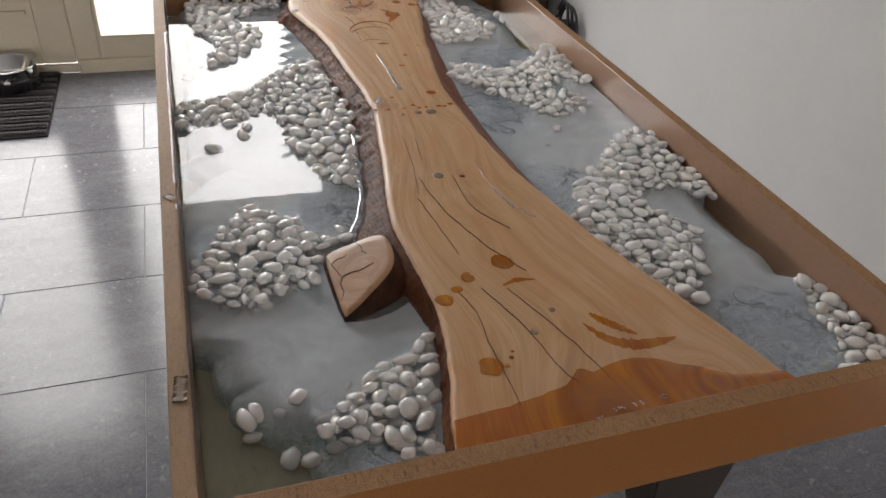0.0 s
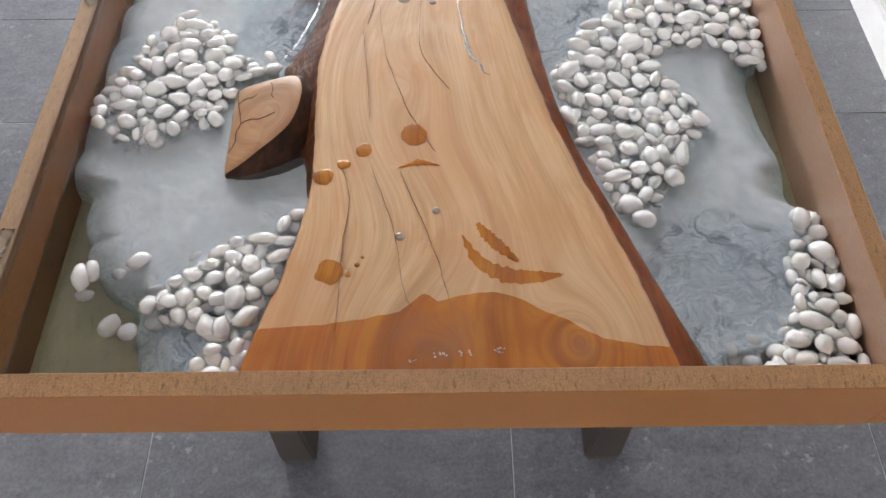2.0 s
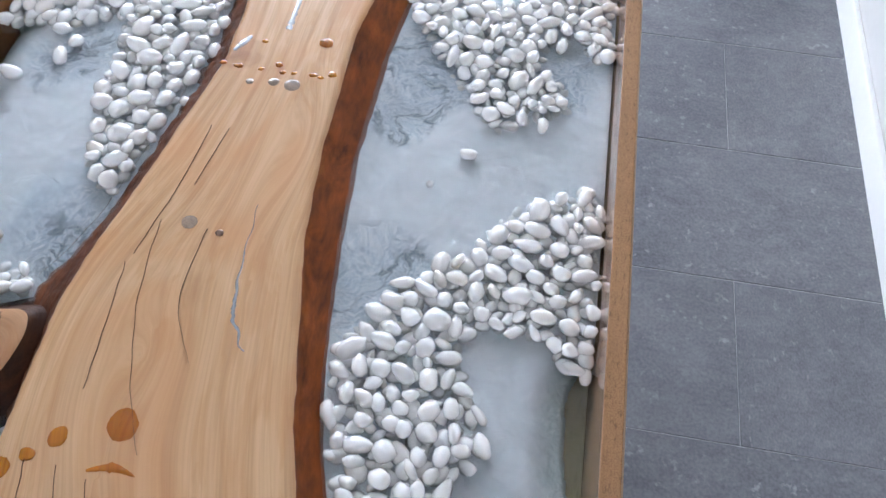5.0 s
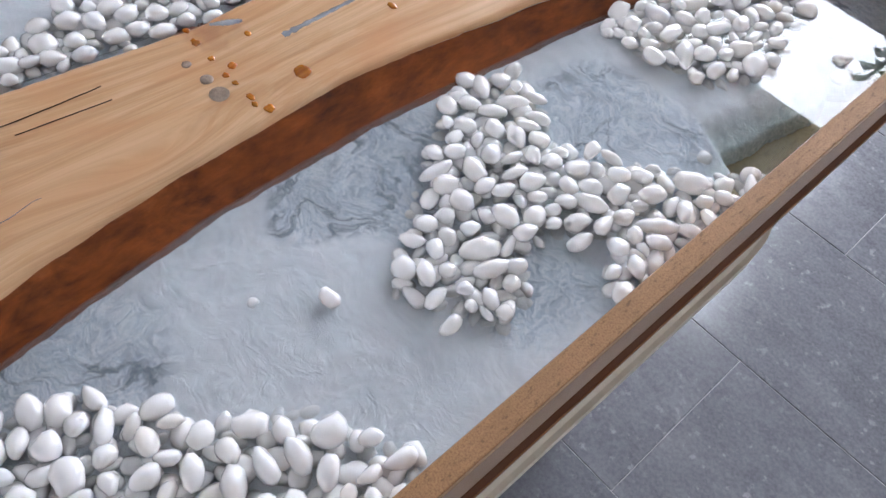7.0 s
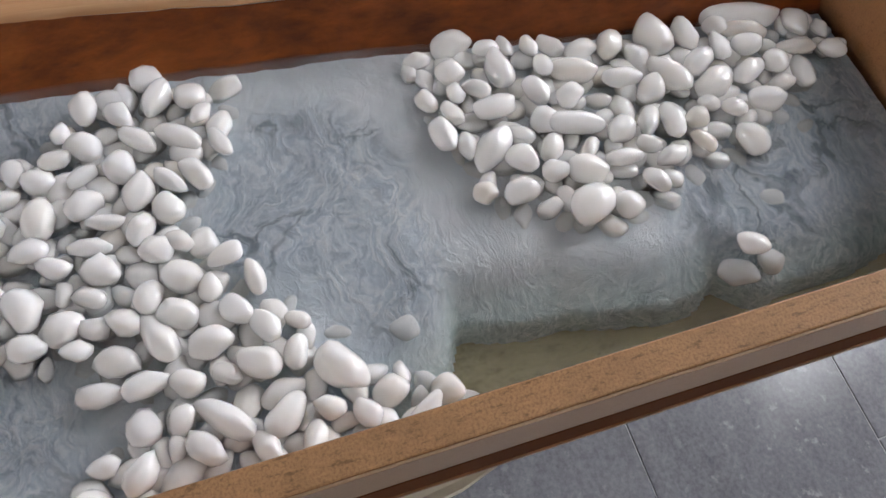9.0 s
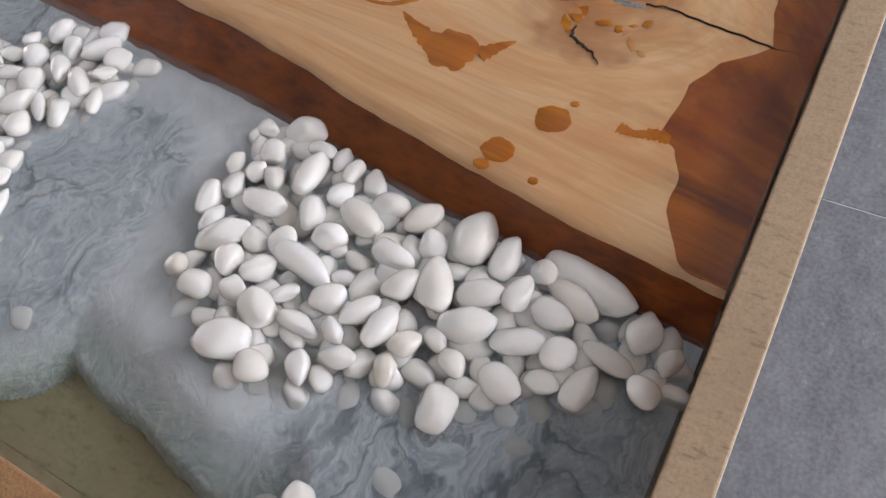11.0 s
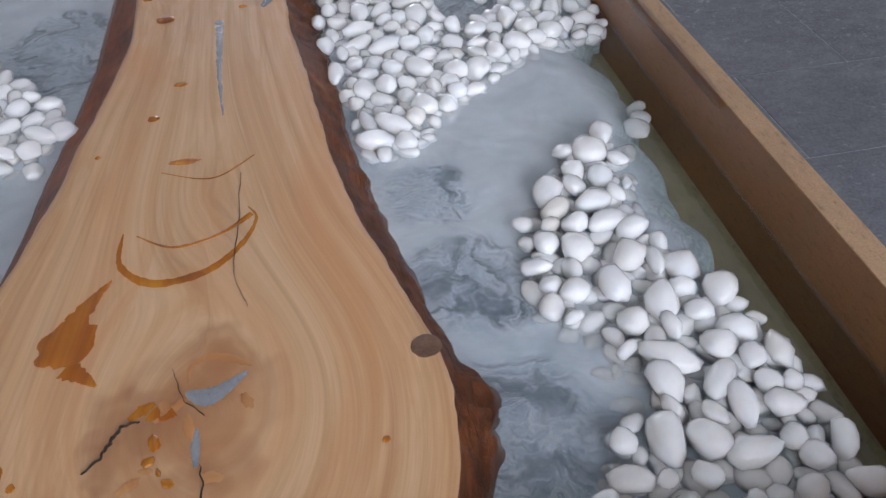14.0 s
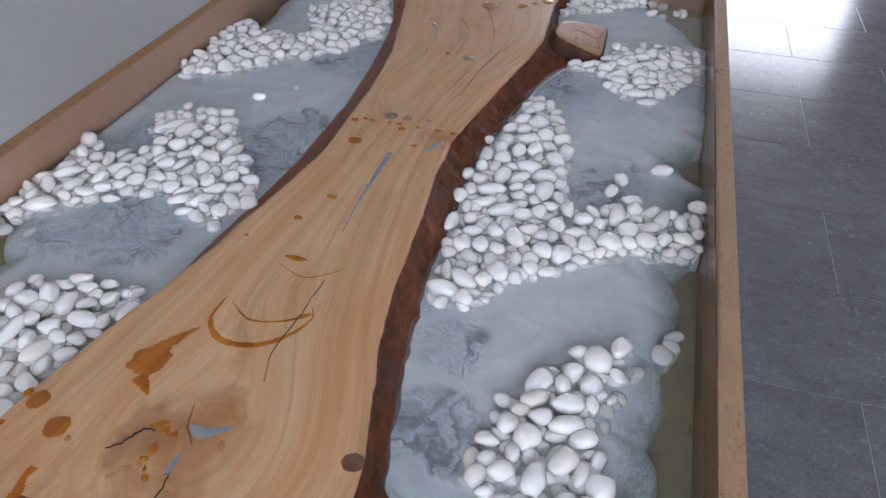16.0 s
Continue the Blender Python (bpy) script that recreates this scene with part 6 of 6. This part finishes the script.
def fill_heap(name, poly, size, second):
    poly = [tuple(p) for p in poly]
    x0, x1 = min(p[0] for p in poly), max(p[0] for p in poly)
    y0, y1 = min(p[1] for p in poly), max(p[1] for p in poly)
    layers = ((0.66, 0.75, 1.10, -0.0025, 0.002, 0.0, 1.0, 8), (0.82, 0.80, 1.40, 0.0050, 0.0025, 0.35, 0.85, 8), (0.92, 0.85, 1.30, 0.0115, 0.003, 1.0, second * 0.40, 10))
    tries = int(2600 * (x1 - x0) * (y1 - y0) / 0.03)
    top, sunk = KNOWN.get(name, ((), ()))
    for x, y, a, b, turn in top:
        rz = 0.001 * min(0.80 * b, 0.62 * a)
        lay(x, y, 0.001 * a, 0.001 * b, rz, ZR + 0.0015 + 0.0045 * min(1.0, edge_distance(poly, x, y) / 0.03) * inside(poly, x, y), turn, 6)
    for x, y, a, b, turn in sunk:
        rz = 0.0008 * b
        lay(x, y, 0.001 * a, 0.001 * b, rz, ZR - 0.0012 - rz, turn, 3)
    held = [(x, y, 0.00085 * math.sqrt(a * b)) for x, y, a, b, _ in top + sunk]
    for level, (close, small, large, lift, jitter, inset, share, tilt) in enumerate(layers):
        done = list(held) if level else []
        if held and level == 2:
            break
        if held and level:
            close, share = 0.95, 0.4
        for k in range(int(tries * min(1.0, share + 0.2))):
            q = k / tries
            most = large if q < 0.15 else 0.6 * large + 0.4 * small if q < 0.5 else 0.3 * large + 0.7 * small
            r = size * rng.uniform(small * (1.0 if q < 0.5 else 0.8), most)
            x, y = rng.uniform(x0, x1), rng.uniform(y0, y1)
            if not inside(poly, x, y) or not free_of_slab(x, y, r):
                continue
            by_wall = x > XR - 0.022 or x < XL + 0.022 or y < 0.022 or y > YF - 0.022 or not free_of_slab(x, y, r + 0.022)
            edge = edge_distance(poly, x, y)
            if edge < (0.6 + inset) * r and not by_wall:
                continue
            if level == 2 and noise.noise(Vector((x * 16, y * 16, 2))) < 0.25 - 0.5 * share:
                continue
            if all((x - a) ** 2 + (y - b) ** 2 > (close * (r + c)) ** 2 for a, b, c in done):
                done.append((x, y, r))
                low = level == 0 and edge < 1.6 * r and not by_wall and rng.random() < 0.5
                lay_any(x, y, r, ZR + lift + rng.uniform(-jitter, jitter), tilt, low)


for heap, poly, size, second in HEAPS:
    fill_heap(heap, poly, size, second)
for x, y, r, dz in SINGLES:
    lay_any(x, y, r, ZR + dz, 6, dz < -0.003)


def make_pebbles():
    near = sorted(range(len(LAID)), key=lambda i: math.hypot(LAID[i][2] - 0.22, LAID[i][3] - 1.12) - 4 * (LAID[i][1].translation.z - ZR))
    single = set(near[:300])
    verts, tris, base = [], [], 0
    cache = []
    for me in COARSE:
        co = np.empty(len(me.vertices) * 3)
        me.vertices.foreach_get("co", co)
        cache.append((co.reshape(-1, 3), np.array([tuple(p.vertices) for p in me.polygons])))
    for i, (k, m, x, y) in enumerate(LAID):
        if i in single:
            ob = new("pebble", PEBBLE_MESHES[k])
            ob.matrix_world = m
            tagged(ob, "smooth wet white pebble set in resin", "pebble", "white pebbles in the resin")
        else:
            co, fc = cache[k]
            mm = np.array(m)
            verts.append(co @ mm[:3, :3].T + mm[:3, 3])
            tris.append(fc + base)
            base += len(co)
    me = bpy.data.meshes.new("pebbles")
    V, F = np.concatenate(verts), np.concatenate(tris)
    me.from_pydata(V, [], F.tolist())
    me.materials.append(M_PEBBLE)
    me.polygons.foreach_set("use_smooth", np.ones(len(me.polygons), dtype=bool))
    tagged(new("pebbles", me), "heaps of smooth wet white pebbles in resin", "pebbles", kind="stuff")


make_pebbles()


# ---- things by the door ----
def make_mat():
    th = tagged(empty("door_mat", (-1.17, 2.48, 0)), "dark ribbed door mat with grey stripes on the tiles", "door mat")
    part("backing", box_bm((-0.305, -0.285, 0.0), (0.305, 0.285, 0.006), 0.002), M_MATD, th)
    n = 20
    for i in range(n):
        y = -0.278 + 0.556 * (i + 0.5) / n
        bm = tube_bm([(-0.30 + 0.6 * k / 24, y + 0.002 * math.sin(k * 1.7 + i), 0.0085) for k in range(25)], 0.0105, 8)
        part("rib", bm, M_MATL if i % 2 == 0 else M_MATD, th)
    return th


make_mat()


def make_bowl(x, y):
    th = tagged(empty("pet_bowl", (x, y, 0.018)), "black enamel pet bowl with a shiny steel inside", "bowl", "pet bowls on the mat")
    part("body", lathe_bm([(0.0, 0.0), (0.112, 0.0), (0.118, 0.004), (0.100, 0.076), (0.096, 0.078)]), M_BOWL, th)
    part("steel_insert", lathe_bm([(0.104, 0.076), (0.106, 0.080), (0.100, 0.082), (0.093, 0.076), (0.080, 0.03), (0.0, 0.024)]), M_STEEL, th, "polished steel insert")
    return th


make_bowl(-1.030, 2.628)
make_bowl(-1.272, 2.600)


def make_cable():
    th = tagged(empty("cable_bundle", (1.07, 2.2, 0.30)), "black coiled cable with a plug hanging on the wall", "cable")
    for k in range(3):
        pts = [(-0.012 - 0.01 * k, (0.075 - 0.012 * k) * math.cos(a) + 0.01 * k, (0.09 + 0.008 * k) * math.sin(a)) for a in np.linspace(0.3 * k, 6.0 + 0.3 * k, 28)]
        part("cable_loop", tube_bm(pts, 0.006), M_BLACK, th)
    part("plug", box_bm((-0.06, -0.035, -0.05), (0.018, 0.03, 0.035), 0.012, 3), M_BLACK, th)
    return th


make_cable()


def make_curtain():
    bm = bmesh.new()
    n, h = 60, 12
    rows = []
    for j in range(h):
        z = 0.02 + (ZC - 0.06) * j / (h - 1)
        rows.append([bm.verts.new((WX_E - 0.06 + 0.022 * math.sin(i * 0.9 + 0.1 * j) , 2.37 + 0.39 * i / (n - 1), z)) for i in range(n)])
    for a, b in zip(rows, rows[1:]):
        for i in range(n - 1):
            bm.faces.new((a[i], a[i + 1], b[i + 1], b[i])).smooth = True
    g = bmesh.ops.solidify(bm, geom=bm.faces[:], thickness=0.004)
    ob = part("curtain", bm, M_CURTAIN, None)
    return tagged(ob, "dark brown curtain hanging in the corner", "curtain")


make_curtain()


def make_palm():
    th = tagged(empty("potted_palm", (0.21, 2.985, -0.06)), "tall palm in a grey pot outside the glass", "plant")
    part("pot", lathe_bm([(0.0, 0.0), (0.12, 0.0), (0.15, 0.30), (0.155, 0.32), (0.135, 0.32), (0.13, 0.28), (0.0, 0.27)]), M_POT, th)
    r = random.Random(5)
    part("trunk", tube_bm([(0.01 * math.sin(k), 0.01 * math.cos(k * 1.3), 0.26 + 0.12 * k) for k in range(9)], [0.035 - 0.0015 * k for k in range(9)], 10), M_STEM, th)
    for k in range(20):
        a = 2 * math.pi * k / 20 + r.uniform(-0.2, 0.2)
        up, out = r.uniform(0.05, 1.10), r.uniform(0.10, 0.20)
        spine = [Vector((math.cos(a) * out * t, math.sin(a) * out * 0.6 * t, 1.15 + up * t - 0.12 * up * t * t)) for t in np.linspace(0, 1, 14)]
        bm = tube_bm(spine, [0.006 - 0.0003 * i for i in range(14)], 6)
        side = Vector((-math.sin(a), math.cos(a), 0))
        for i in range(2, 14):
            d = (spine[i] - spine[i - 1]).normalized()
            for sg in (-1, 1):
                b = spine[i]
                tip = b + (side * sg * 0.8 + d * 0.7 + Vector((math.cos(a) * 0.5, math.sin(a) * 0.3, -0.2))).normalized() * (0.17 - 0.006 * i)
                w = d * 0.017
                q = [bm.verts.new(p) for p in (b - w * 0.5, b + w * 0.5, (b + tip) / 2 + w + Vector((0, 0, 0.01)), tip, (b + tip) / 2 - w + Vector((0, 0, 0.01)))]
                bm.faces.new((q[0], q[1], q[2], q[3], q[4]))
        part("frond", bm, M_LEAF, th)
    return th


make_palm()


# ---- floor tiles ----
def make_tiles():
    tw, tl, gap, th = 0.660, 0.3617, 0.0018, 0.006
    bm = box_bm((-tw / 2 + gap / 2, -tl / 2 + gap / 2, -th), (tw / 2 - gap / 2, tl / 2 - gap / 2, 0.0), 0.0012, 1)
    me = bpy.data.meshes.new("tile")
    bm.to_mesh(me)
    bm.free()
    me.materials.append(M_TILE)
    rows = range(int((WY_S - 0.97) / tl) - 1, int((WY_N - 0.97) / tl) + 2)
    for j in rows:
        y = 0.9705 + tl * (j + 0.5)
        shift = 0.428 if j % 2 == 0 else 0.428 - 0.325
        for i in range(-7, 2):
            xa, xb = max(WX_W - 0.1, shift + tw * i), min(WX_E + 0.1, shift + tw * (i + 1))
            ya, yb = max(WY_S - 0.1, y - tl / 2), min(WY_N + 0.05, y + tl / 2)
            if xb - xa < 0.02 or yb - ya < 0.02:
                continue
            ob = new("tile", me)
            ob.parent = floor
            ob.location = ((xa + xb) / 2, (ya + yb) / 2, 0)
            ob.scale = ((xb - xa) / tw, (yb - ya) / tl, 1)


make_tiles()
